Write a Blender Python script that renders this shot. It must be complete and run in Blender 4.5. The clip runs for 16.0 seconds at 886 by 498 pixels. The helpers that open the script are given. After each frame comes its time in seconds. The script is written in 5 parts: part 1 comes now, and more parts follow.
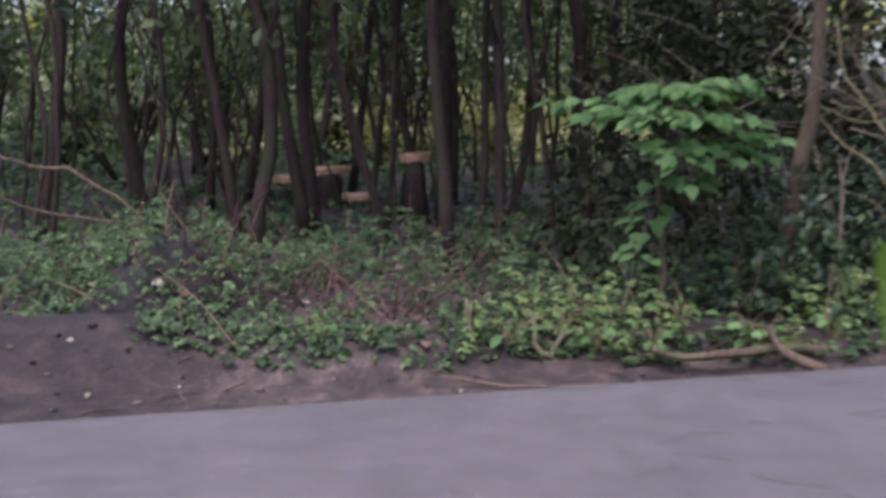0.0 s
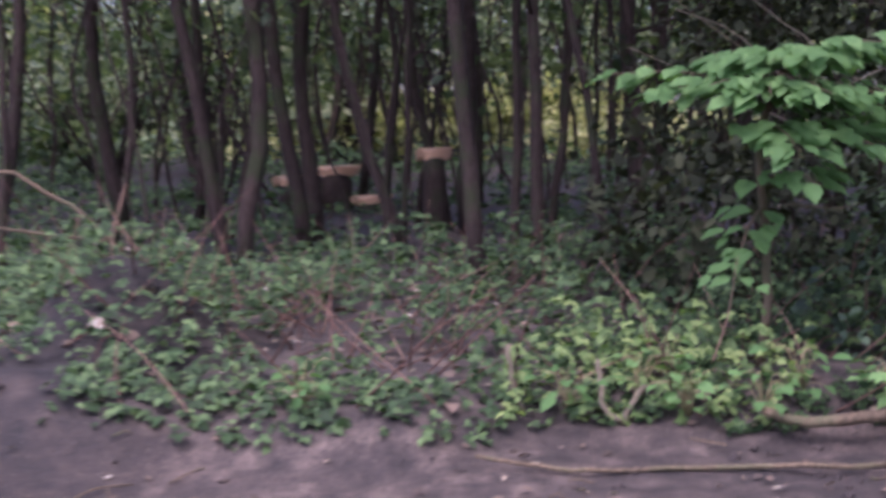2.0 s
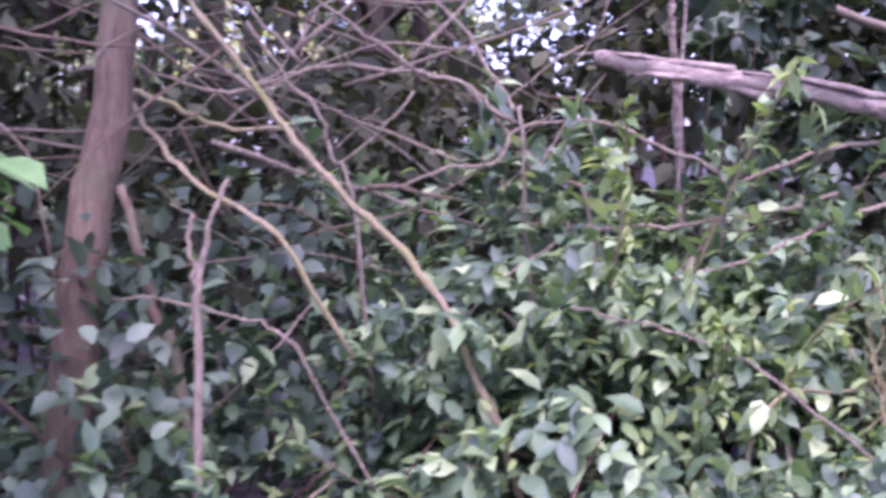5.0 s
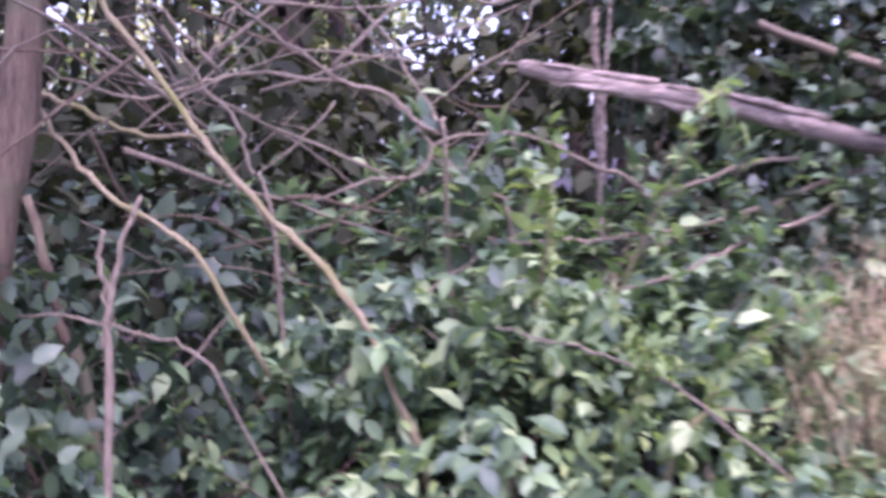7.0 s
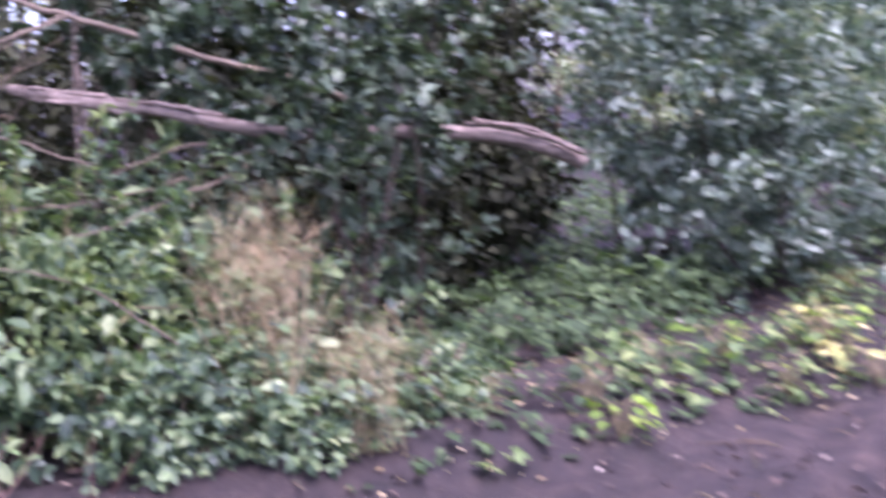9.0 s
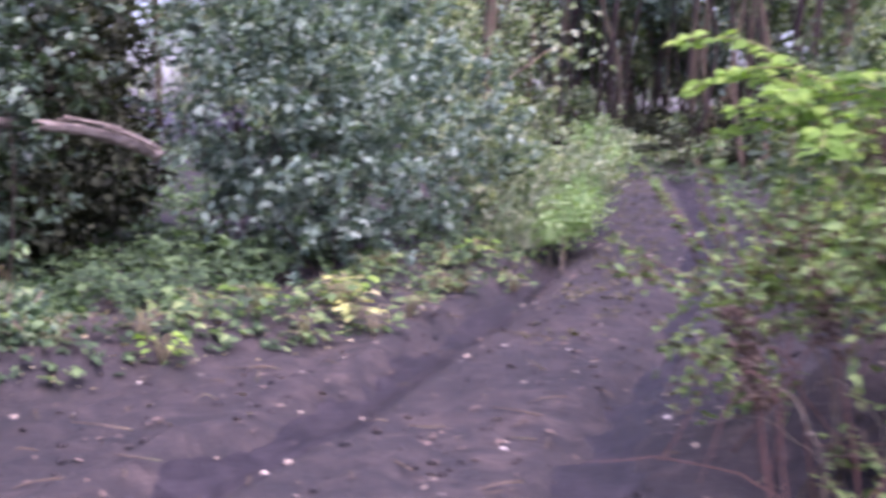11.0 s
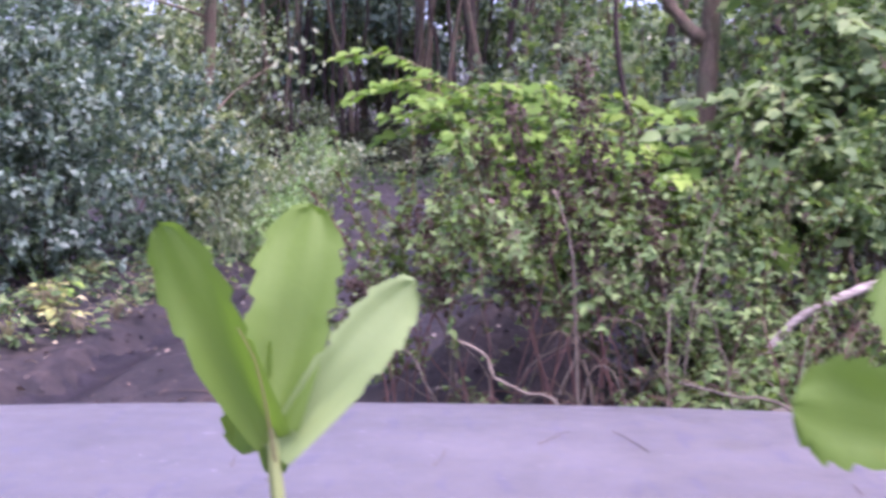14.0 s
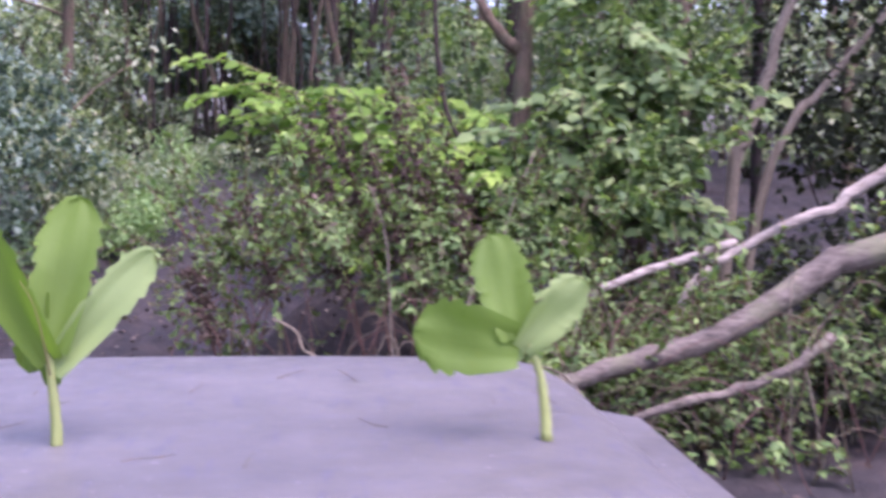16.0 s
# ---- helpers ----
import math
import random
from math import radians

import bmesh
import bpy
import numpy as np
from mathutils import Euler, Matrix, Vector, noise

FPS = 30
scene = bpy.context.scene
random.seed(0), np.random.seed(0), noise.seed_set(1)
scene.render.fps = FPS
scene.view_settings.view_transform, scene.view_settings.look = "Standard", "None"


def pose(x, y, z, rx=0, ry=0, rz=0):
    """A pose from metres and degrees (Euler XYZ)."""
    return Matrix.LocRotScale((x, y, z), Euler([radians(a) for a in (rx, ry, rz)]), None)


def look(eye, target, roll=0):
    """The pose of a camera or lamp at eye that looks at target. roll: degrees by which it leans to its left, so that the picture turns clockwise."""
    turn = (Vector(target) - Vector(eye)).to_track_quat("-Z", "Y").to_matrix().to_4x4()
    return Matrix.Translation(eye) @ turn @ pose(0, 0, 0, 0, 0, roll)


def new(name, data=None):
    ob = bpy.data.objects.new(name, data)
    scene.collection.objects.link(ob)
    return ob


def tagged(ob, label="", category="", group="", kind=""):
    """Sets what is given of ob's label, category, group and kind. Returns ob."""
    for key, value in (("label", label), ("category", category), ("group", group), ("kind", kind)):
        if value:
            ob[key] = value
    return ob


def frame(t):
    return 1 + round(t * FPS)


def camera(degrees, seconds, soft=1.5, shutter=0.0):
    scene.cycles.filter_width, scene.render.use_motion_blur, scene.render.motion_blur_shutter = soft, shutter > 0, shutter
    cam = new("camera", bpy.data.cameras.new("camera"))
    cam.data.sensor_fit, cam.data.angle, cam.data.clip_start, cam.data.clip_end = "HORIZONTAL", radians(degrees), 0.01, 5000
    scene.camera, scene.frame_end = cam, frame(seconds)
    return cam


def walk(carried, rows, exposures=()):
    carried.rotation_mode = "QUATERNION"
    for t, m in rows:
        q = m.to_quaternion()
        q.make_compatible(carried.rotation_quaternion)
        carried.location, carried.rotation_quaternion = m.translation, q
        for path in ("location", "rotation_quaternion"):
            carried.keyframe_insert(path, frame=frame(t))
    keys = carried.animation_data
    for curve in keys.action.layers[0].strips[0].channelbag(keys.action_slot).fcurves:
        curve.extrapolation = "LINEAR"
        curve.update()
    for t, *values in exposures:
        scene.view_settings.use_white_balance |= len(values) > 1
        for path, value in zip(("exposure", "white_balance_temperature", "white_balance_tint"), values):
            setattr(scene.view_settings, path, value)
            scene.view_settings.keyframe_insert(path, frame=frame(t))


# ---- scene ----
cam = camera(39.6, 16.0, soft=3.5, shutter=0.9)
PATH = [
    (0, (0.022, -0.018, 1.247), (0.015, 1.971, 1.038), -0.3),
    (0.5, (-0.000, 0.474, 1.216), (-0.049, 2.460, 0.981), 0.1),
    (1, (-0.026, 0.980, 1.198), (-0.121, 2.962, 0.950), -0.6),
    (1.5, (-0.023, 1.315, 1.187), (-0.120, 3.299, 0.961), -2.0),
    (2, (-0.024, 1.616, 1.181), (-0.063, 3.604, 0.969), -1.2),
    (2.5, (0.064, 2.063, 1.153), (0.156, 4.049, 0.934), 1.8),
    (3, (0.285, 2.549, 1.157), (0.552, 4.520, 0.954), 0.7),
    (3.5, (0.599, 3.096, 1.151), (1.092, 5.023, 0.949), -2.0),
    (4, (0.981, 3.466, 1.172), (1.600, 5.362, 1.023), -1.0),
    (4.5, (1.255, 3.907, 1.126), (2.090, 5.719, 0.989), -0.7),
    (4.7, (1.360, 4.084, 1.108), (2.261, 5.865, 0.986), -0.4),
    (6.8, (1.418, 4.298, 1.187), (2.493, 5.980, 1.046), -0.2),
    (7, (1.392, 4.226, 1.170), (2.475, 5.902, 1.030), 0.5),
    (7.5, (1.310, 3.786, 1.167), (2.471, 5.409, 1.034), 1.7),
    (8, (1.244, 3.306, 1.218), (2.531, 4.829, 1.058), -4.4),
    (8.5, (1.109, 2.989, 1.218), (2.468, 4.444, 1.027), -0.1),
    (9, (0.944, 2.626, 1.225), (2.423, 3.957, 1.023), -2.2),
    (9.5, (0.723, 2.303, 1.216), (2.293, 3.517, 0.969), -0.5),
    (10, (0.394, 1.954, 1.249), (2.068, 3.029, 1.043), 0.2),
    (10.2, (0.289, 1.785, 1.260), (1.984, 2.826, 1.051), 0.6),
    (12.3, (-0.309, 0.864, 1.180), (1.579, 1.504, 1.025), 0.3),
    (12.5, (-0.336, 0.829, 1.185), (1.560, 1.446, 1.028), 0.3),
    (13, (-0.383, 0.770, 1.193), (1.523, 1.355, 1.029), 0.2),
    (13.5, (-0.447, 0.725, 1.196), (1.467, 1.282, 1.030), 0.1),
    (14, (-0.501, 0.666, 1.193), (1.422, 1.190, 1.024), 0.1),
    (14.5, (-0.604, 0.574, 1.199), (1.331, 1.051, 1.031), -0.1),
    (15, (-0.692, 0.514, 1.199), (1.252, 0.951, 1.033), -0.1),
    (15.5, (-0.826, 0.425, 1.203), (1.131, 0.805, 1.037), 0.4),
    (16, (-0.949, 0.347, 1.211), (1.017, 0.672, 1.037), 0.2),
]
walk(cam, [(t, look(eye, target, roll)) for t, eye, target, roll in PATH], [(0, 1.15, 5850, 33), (1, 1.4, 5800, 35), (2, 1.55, 5700, 41), (3.5, 2.25, 5500, 63), (4.5, 2.6, 5450, 70), (7, 2.5, 5500, 65), (8.5, 2.4, 5450, 64), (9.5, 2.3, 5650, 53), (10, 2.3, 5700, 52), (12.5, 2.0, 5500, 59), (14, 2.0, 5500, 56), (16, 1.9, 5550, 51)])

# ---- light: soft daylight under a bright overcast sky ----
world = bpy.data.worlds.new("sky")
scene.world = world
world.use_nodes = True
wn = world.node_tree
wn.nodes.clear()
sky = wn.nodes.new("ShaderNodeTexSky")
sky.sky_type, sky.sun_disc = "NISHITA", False
sky.sun_elevation, sky.sun_rotation = radians(68), radians(203)
sky.air_density, sky.dust_density, sky.ozone_density = 1.0, 4.0, 1.0
bg = wn.nodes.new("ShaderNodeBackground")
bg.inputs["Strength"].default_value = 0.15
wout = wn.nodes.new("ShaderNodeOutputWorld")
wn.links.new(sky.outputs[0], bg.inputs[0])
wn.links.new(bg.outputs[0], wout.inputs[0])
sun_data = bpy.data.lights.new("sun", "SUN")
sun_data.energy, sun_data.angle, sun_data.color = 1.6, radians(50), (1.0, 0.96, 0.9)
sun = new("sun", sun_data)
sun.matrix_world = look((-3, -7, 20), (0, 0, 0))


# ---- materials ----
def nodes_of(name):
    m = bpy.data.materials.new(name)
    m.use_nodes = True
    nt = m.node_tree
    nt.nodes.clear()
    return m, nt, nt.nodes.new("ShaderNodeOutputMaterial")


def ramp(nt, stops, fac):
    r = nt.nodes.new("ShaderNodeValToRGB")
    while len(r.color_ramp.elements) < len(stops):
        r.color_ramp.elements.new(0.5)
    for e, (p, c) in zip(r.color_ramp.elements, stops):
        e.position, e.color = p, (*c, 1)
    nt.links.new(fac, r.inputs[0])
    return r.outputs[0]


def noise_tex(nt, scale, detail=4, rough=0.6, stretch=None):
    tc = nt.nodes.new("ShaderNodeTexCoord")
    n = nt.nodes.new("ShaderNodeTexNoise")
    n.inputs["Scale"].default_value, n.inputs["Detail"].default_value, n.inputs["Roughness"].default_value = scale, detail, rough
    src = tc.outputs["Object"]
    if stretch:
        mp = nt.nodes.new("ShaderNodeMapping")
        mp.inputs["Scale"].default_value = stretch
        nt.links.new(src, mp.inputs[0])
        src = mp.outputs[0]
    nt.links.new(src, n.inputs["Vector"])
    return n.outputs["Fac"]


def mixed(nt, fac, a, b, mode="MIX"):
    m = nt.nodes.new("ShaderNodeMix")
    m.data_type, m.blend_type = "RGBA", mode
    for sock, val in ((m.inputs[0], fac), (m.inputs[6], a), (m.inputs[7], b)):
        if isinstance(val, (int, float)):
            sock.default_value = val
        elif isinstance(val, tuple):
            sock.default_value = (*val, 1)
        else:
            nt.links.new(val, sock)
    return m.outputs[2]


def bump_of(nt, height, strength, distance):
    b = nt.nodes.new("ShaderNodeBump")
    b.inputs["Strength"].default_value, b.inputs["Distance"].default_value = strength, distance
    nt.links.new(height, b.inputs["Height"])
    return b.outputs[0]


def leaf_material(name, stops, rough=0.5, through_light=0.3, spots=(0.25, 0.2, 0.05), spec=0.5, each=False):
    """Leaf blades: every blade has its own tone, with fine mottling and some light passing through."""
    m, nt, out = nodes_of(name)
    grey = lambda c: 0.3 * c[0] + 0.55 * c[1] + 0.15 * c[2]
    stops = [(p, tuple(0.87 * v + 0.13 * grey(c) for v in c)) for p, c in stops]
    g = nt.nodes.new("ShaderNodeObjectInfo" if each else "ShaderNodeNewGeometry")
    col = ramp(nt, stops, g.outputs["Random" if each else "Random Per Island"])
    patch = nt.nodes.new("ShaderNodeMapRange")
    patch.inputs[1].default_value, patch.inputs[2].default_value = 0.62, 0.8
    nt.links.new(noise_tex(nt, 45, 3), patch.inputs[0])
    dim = nt.nodes.new("ShaderNodeMath")
    dim.operation = "MULTIPLY"
    nt.links.new(patch.outputs[0], dim.inputs[0])
    dim.inputs[1].default_value = 0.35
    col = mixed(nt, dim.outputs[0], col, spots)
    vary = ramp(nt, [(0.3, (0.75, 0.78, 0.75)), (0.7, (1.2, 1.15, 1.1))], noise_tex(nt, 2.2, 2))
    col = mixed(nt, 1.0, col, vary, "MULTIPLY")
    p = nt.nodes.new("ShaderNodeBsdfPrincipled")
    p.inputs["Roughness"].default_value = rough
    p.inputs["Specular IOR Level"].default_value = spec
    nt.links.new(col, p.inputs["Base Color"])
    nt.links.new(bump_of(nt, noise_tex(nt, 120, 2), 0.25, 0.002), p.inputs["Normal"])
    t = nt.nodes.new("ShaderNodeBsdfTranslucent")
    nt.links.new(mixed(nt, 1.0, col, (1.1, 1.25, 0.6), "MULTIPLY"), t.inputs["Color"])
    mx = nt.nodes.new("ShaderNodeMixShader")
    mx.inputs[0].default_value = through_light
    nt.links.new(p.outputs[0], mx.inputs[1])
    nt.links.new(t.outputs[0], mx.inputs[2])
    nt.links.new(mx.outputs[0], out.inputs[0])
    return m


def bark_material(name, dark, light, moss=None, scale=18, rough=0.85, grain=(4, 4, 0.8)):
    m, nt, out = nodes_of(name)
    fine = noise_tex(nt, scale, 6, 0.7, grain)
    col = ramp(nt, [(0.3, dark), (0.68, light)], fine)
    col = mixed(nt, 0.6, col, ramp(nt, [(0.35, (0.6, 0.6, 0.6)), (0.65, (1.25, 1.22, 1.18))], noise_tex(nt, 2.5, 3)), "MULTIPLY")
    if moss:
        s = nt.nodes.new("ShaderNodeMapRange")
        s.inputs[1].default_value, s.inputs[2].default_value = 0.5, 0.66
        nt.links.new(noise_tex(nt, 5, 4), s.inputs[0])
        col = mixed(nt, s.outputs[0], col, moss)
    p = nt.nodes.new("ShaderNodeBsdfPrincipled")
    p.inputs["Roughness"].default_value = rough
    p.inputs["Specular IOR Level"].default_value = 0.15
    nt.links.new(col, p.inputs["Base Color"])
    nt.links.new(bump_of(nt, fine, 0.8, 0.012), p.inputs["Normal"])
    nt.links.new(p.outputs[0], out.inputs[0])
    return m


def soil_material():
    """Damp, trodden earth: dark humus, paler dried crust, small stones and crumbs of leaf."""
    m, nt, out = nodes_of("soil")
    big, mid, fine = noise_tex(nt, 0.7, 5), noise_tex(nt, 6, 6, 0.65), noise_tex(nt, 55, 5, 0.7)
    col = ramp(nt, [(0.35, (0.016, 0.0125, 0.0105)), (0.52, (0.046, 0.035, 0.029)), (0.75, (0.127, 0.1, 0.08))], mid)
    col = mixed(nt, 0.8, col, ramp(nt, [(0.35, (0.55, 0.52, 0.52)), (0.65, (1.4, 1.35, 1.3))], big), "MULTIPLY")
    col = mixed(nt, 0.7, col, ramp(nt, [(0.38, (0.5, 0.5, 0.5)), (0.62, (1.4, 1.38, 1.35))], fine), "MULTIPLY")
    v = nt.nodes.new("ShaderNodeTexVoronoi")
    v.inputs["Scale"].default_value = 38
    tc = nt.nodes.new("ShaderNodeTexCoord")
    # black peat on the track, brown loam, shade painted into the bank's far end
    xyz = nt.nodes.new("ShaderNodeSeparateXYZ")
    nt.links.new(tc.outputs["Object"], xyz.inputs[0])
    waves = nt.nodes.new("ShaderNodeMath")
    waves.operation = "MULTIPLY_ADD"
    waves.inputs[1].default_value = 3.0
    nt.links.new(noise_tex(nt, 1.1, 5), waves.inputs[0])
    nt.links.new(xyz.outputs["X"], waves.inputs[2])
    # the second range paints the hollow's shade into the soil colour
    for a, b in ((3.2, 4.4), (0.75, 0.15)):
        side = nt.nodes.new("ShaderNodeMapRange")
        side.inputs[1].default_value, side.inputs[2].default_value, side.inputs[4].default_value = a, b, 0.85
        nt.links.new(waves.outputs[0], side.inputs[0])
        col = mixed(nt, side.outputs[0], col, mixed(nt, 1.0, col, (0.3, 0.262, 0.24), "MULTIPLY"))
    nt.links.new(tc.outputs["Object"], v.inputs["Vector"])
    st = nt.nodes.new("ShaderNodeMapRange")
    st.inputs[1].default_value, st.inputs[2].default_value, st.inputs[3].default_value, st.inputs[4].default_value = 0.1, 0.2, 0.55, 0.0
    nt.links.new(v.outputs["Distance"], st.inputs[0])
    col = mixed(nt, st.outputs[0], col, ramp(nt, [(0.4, (0.05, 0.035, 0.025)), (0.8, (0.16, 0.125, 0.1))], v.outputs["Color"]))
    p = nt.nodes.new("ShaderNodeBsdfPrincipled")
    p.inputs["Roughness"].default_value = 0.8
    nt.links.new(col, p.inputs["Base Color"])
    b1 = bump_of(nt, mid, 0.8, 0.05)
    b2 = nt.nodes.new("ShaderNodeBump")
    b2.inputs["Strength"].default_value, b2.inputs["Distance"].default_value = 0.7, 0.012
    nt.links.new(fine, b2.inputs["Height"])
    nt.links.new(b1, b2.inputs["Normal"])
    nt.links.new(b2.outputs[0], p.inputs["Normal"])
    nt.links.new(p.outputs[0], out.inputs[0])
    return m


def paint_material():
    """Dull grey-lilac vehicle paint, dusty and scratched."""
    m, nt, out = nodes_of("dusty_grey_paint")
    col = ramp(nt, [(0.35, (0.078, 0.072, 0.064)), (0.65, (0.104, 0.096, 0.086))], noise_tex(nt, 3, 4))
    dust = nt.nodes.new("ShaderNodeMapRange")
    dust.inputs[1].default_value, dust.inputs[2].default_value, dust.inputs[4].default_value = 0.45, 0.7, 0.75
    nt.links.new(noise_tex(nt, 28, 6, 0.75), dust.inputs[0])
    col = mixed(nt, dust.outputs[0], col, (0.1, 0.094, 0.095))
    sc = nt.nodes.new("ShaderNodeMapRange")
    sc.inputs[1].default_value, sc.inputs[2].default_value, sc.inputs[4].default_value = 0.62, 0.68, 0.5
    nt.links.new(noise_tex(nt, 9, 2, 0.4, (1, 14, 1)), sc.inputs[0])
    col = mixed(nt, sc.outputs[0], col, (0.09, 0.085, 0.095))
    sv = nt.nodes.new("ShaderNodeMapRange")
    sv.inputs[1].default_value, sv.inputs[2].default_value, sv.inputs[4].default_value = 0.62, 0.67, 0.75
    nt.links.new(noise_tex(nt, 5, 3, 0.5, (9, 1.6, 1)), sv.inputs[0])
    col = mixed(nt, sv.outputs[0], col, (0.075, 0.07, 0.08))
    dots = nt.nodes.new("ShaderNodeMapRange")
    dots.inputs[1].default_value, dots.inputs[2].default_value, dots.inputs[4].default_value = 0.7, 0.75, 0.35
    nt.links.new(noise_tex(nt, 70, 2, 0.5), dots.inputs[0])
    col = mixed(nt, dots.outputs[0], col, (0.4, 0.38, 0.38))
    p = nt.nodes.new("ShaderNodeBsdfPrincipled")
    nt.links.new(col, p.inputs["Base Color"])
    r = ramp(nt, [(0.3, (0.35, 0.35, 0.35)), (0.7, (0.6, 0.6, 0.6))], noise_tex(nt, 14, 4))
    nt.links.new(r, p.inputs["Roughness"])
    nt.links.new(p.outputs[0], out.inputs[0])
    return m


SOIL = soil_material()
PAINT = paint_material()
BARK = bark_material("dark_bark", (0.02, 0.0145, 0.0125), (0.07, 0.05, 0.041), (0.035, 0.04, 0.02))
BARK_GREY = bark_material("grey_brown_bark", (0.062, 0.046, 0.031), (0.19, 0.145, 0.094), (0.1, 0.1, 0.055))
TWIG = bark_material("pale_twig", (0.098, 0.082, 0.056), (0.3, 0.255, 0.178), None, 40)
TWIG_GREEN = bark_material("mossy_twig", (0.16, 0.14, 0.07), (0.34, 0.29, 0.17), (0.2, 0.2, 0.07), 30)
DEADWOOD = bark_material("weathered_deadwood", (0.055, 0.045, 0.034), (0.3, 0.255, 0.2), None, 10, 0.85, (0.7, 4, 6))
PALEWOOD = bark_material("pale_barkless_wood", (0.12, 0.1, 0.075), (0.37, 0.33, 0.265), None, 9, 0.85, (4, 0.8, 5))
L_DOCK = leaf_material("dock_seed", [(0.0, (0.045, 0.032, 0.023)), (0.6, (0.095, 0.066, 0.048)), (1.0, (0.2, 0.15, 0.11))], 0.85, 0.15, spec=0.1)
LOGBARK = bark_material("flaking_log_bark", (0.04, 0.032, 0.025), (0.2, 0.172, 0.132), (0.13, 0.13, 0.075), 11, 0.85, (4, 1, 4))
L_BRAMBLE = leaf_material("bramble_leaf", [(0.0, (0.03, 0.065, 0.035)), (0.4, (0.065, 0.13, 0.06)), (0.8, (0.16, 0.27, 0.1)), (1.0, (0.29, 0.39, 0.16))], 0.5, 0.36, (0.2, 0.2, 0.08), 0.45)
L_LAUREL = leaf_material("dark_glossy_leaf", [(0.0, (0.022, 0.042, 0.024)), (0.6, (0.045, 0.085, 0.046)), (1.0, (0.12, 0.185, 0.1))], 0.45, 0.25, spec=0.3)
L_GREY = leaf_material("grey_green_leaf", [(0.0, (0.04, 0.085, 0.055)), (0.55, (0.125, 0.205, 0.135)), (1.0, (0.27, 0.36, 0.27))], 0.58, 0.25, spec=0.35)
L_LIME = leaf_material("lime_leaf", [(0.0, (0.095, 0.19, 0.02)), (0.5, (0.18, 0.33, 0.03)), (1.0, (0.29, 0.43, 0.055))], 0.65, 0.45, spec=0.15)
L_LIME_ONE = leaf_material("lime_leaf_single", [(0.0, (0.095, 0.19, 0.02)), (0.5, (0.18, 0.33, 0.03)), (1.0, (0.29, 0.43, 0.055))], 0.65, 0.45, spec=0.15, each=True)
L_HAZEL = leaf_material("hazel_leaf", [(0.0, (0.06, 0.11, 0.03)), (0.5, (0.125, 0.215, 0.06)), (1.0, (0.25, 0.34, 0.1))], 0.6, 0.4, spec=0.25)
L_HAZEL_ONE = leaf_material("hazel_leaf_single", [(0.0, (0.06, 0.11, 0.03)), (0.5, (0.125, 0.215, 0.06)), (1.0, (0.25, 0.34, 0.1))], 0.6, 0.4, spec=0.25, each=True)
L_SAP = leaf_material("fresh_green_leaf", [(0.0, (0.055, 0.14, 0.035)), (0.5, (0.09, 0.21, 0.058)), (1.0, (0.15, 0.3, 0.09))], 0.65, 0.4, spec=0.2, each=True)
L_WOOD = leaf_material("woodland_leaf", [(0.0, (0.03, 0.055, 0.02)), (0.6, (0.07, 0.12, 0.04)), (1.0, (0.17, 0.22, 0.07))], 0.55, 0.4)
# own colour of the feathery shrub; on far foliage it paints haze
L_PALE = leaf_material("pale_feathery_haze_leaf", [(0.0, (0.12, 0.19, 0.08)), (0.6, (0.24, 0.32, 0.15)), (1.0, (0.44, 0.46, 0.28))], 0.55, 0.35)
# sunlight put into the base colour for growth beyond the trees
L_SUNNY = leaf_material("painted_sunlit_leaf", [(0.0, (0.17, 0.2, 0.05)), (0.5, (0.36, 0.39, 0.12)), (1.0, (0.72, 0.68, 0.36))], 0.55, 0.5)
# shade of deep foliage put into one dark leaf colour
L_SHADE = leaf_material("painted_shade_leaf", [(0.0, (0.016, 0.02, 0.01)), (0.6, (0.033, 0.042, 0.02)), (1.0, (0.075, 0.088, 0.042))], 0.75, 0.25, (0.07, 0.05, 0.03), 0.15)
L_MOUND = leaf_material("mixed_bramble_leaf", [(0.0, (0.075, 0.05, 0.03)), (0.22, (0.09, 0.1, 0.035)), (0.55, (0.105, 0.2, 0.05)), (1.0, (0.23, 0.34, 0.085))], 0.6, 0.38, spec=0.2)
L_GROUND = leaf_material("ground_leaf", [(0.0, (0.022, 0.042, 0.018)), (0.6, (0.045, 0.095, 0.034)), (1.0, (0.12, 0.2, 0.07))], 0.65, 0.35, spec=0.2)
L_DEAD = leaf_material("dead_brown_leaf", [(0.0, (0.08, 0.04, 0.033)), (0.6, (0.15, 0.08, 0.062)), (1.0, (0.27, 0.17, 0.12))], 0.8, 0.15, spec=0.15)
L_LITTER = leaf_material("leaf_litter", [(0.0, (0.05, 0.035, 0.025)), (0.55, (0.15, 0.1, 0.07)), (0.9, (0.25, 0.2, 0.14)), (1.0, (0.45, 0.41, 0.35))], 0.8, 0.1)
L_STRAW = leaf_material("straw", [(0.0, (0.17, 0.13, 0.06)), (0.6, (0.36, 0.3, 0.15)), (1.0, (0.55, 0.48, 0.28))], 0.8, 0.2, spec=0.1)
L_TURF = leaf_material("dry_turf", [(0.0, (0.05, 0.05, 0.025)), (0.6, (0.1, 0.095, 0.05)), (1.0, (0.18, 0.16, 0.09))], 0.8, 0.2, spec=0.1)
L_YELLOW = leaf_material("yellowing_leaf", [(0.0, (0.25, 0.3, 0.06)), (0.6, (0.5, 0.5, 0.1)), (1.0, (0.65, 0.62, 0.3))], 0.5, 0.35)
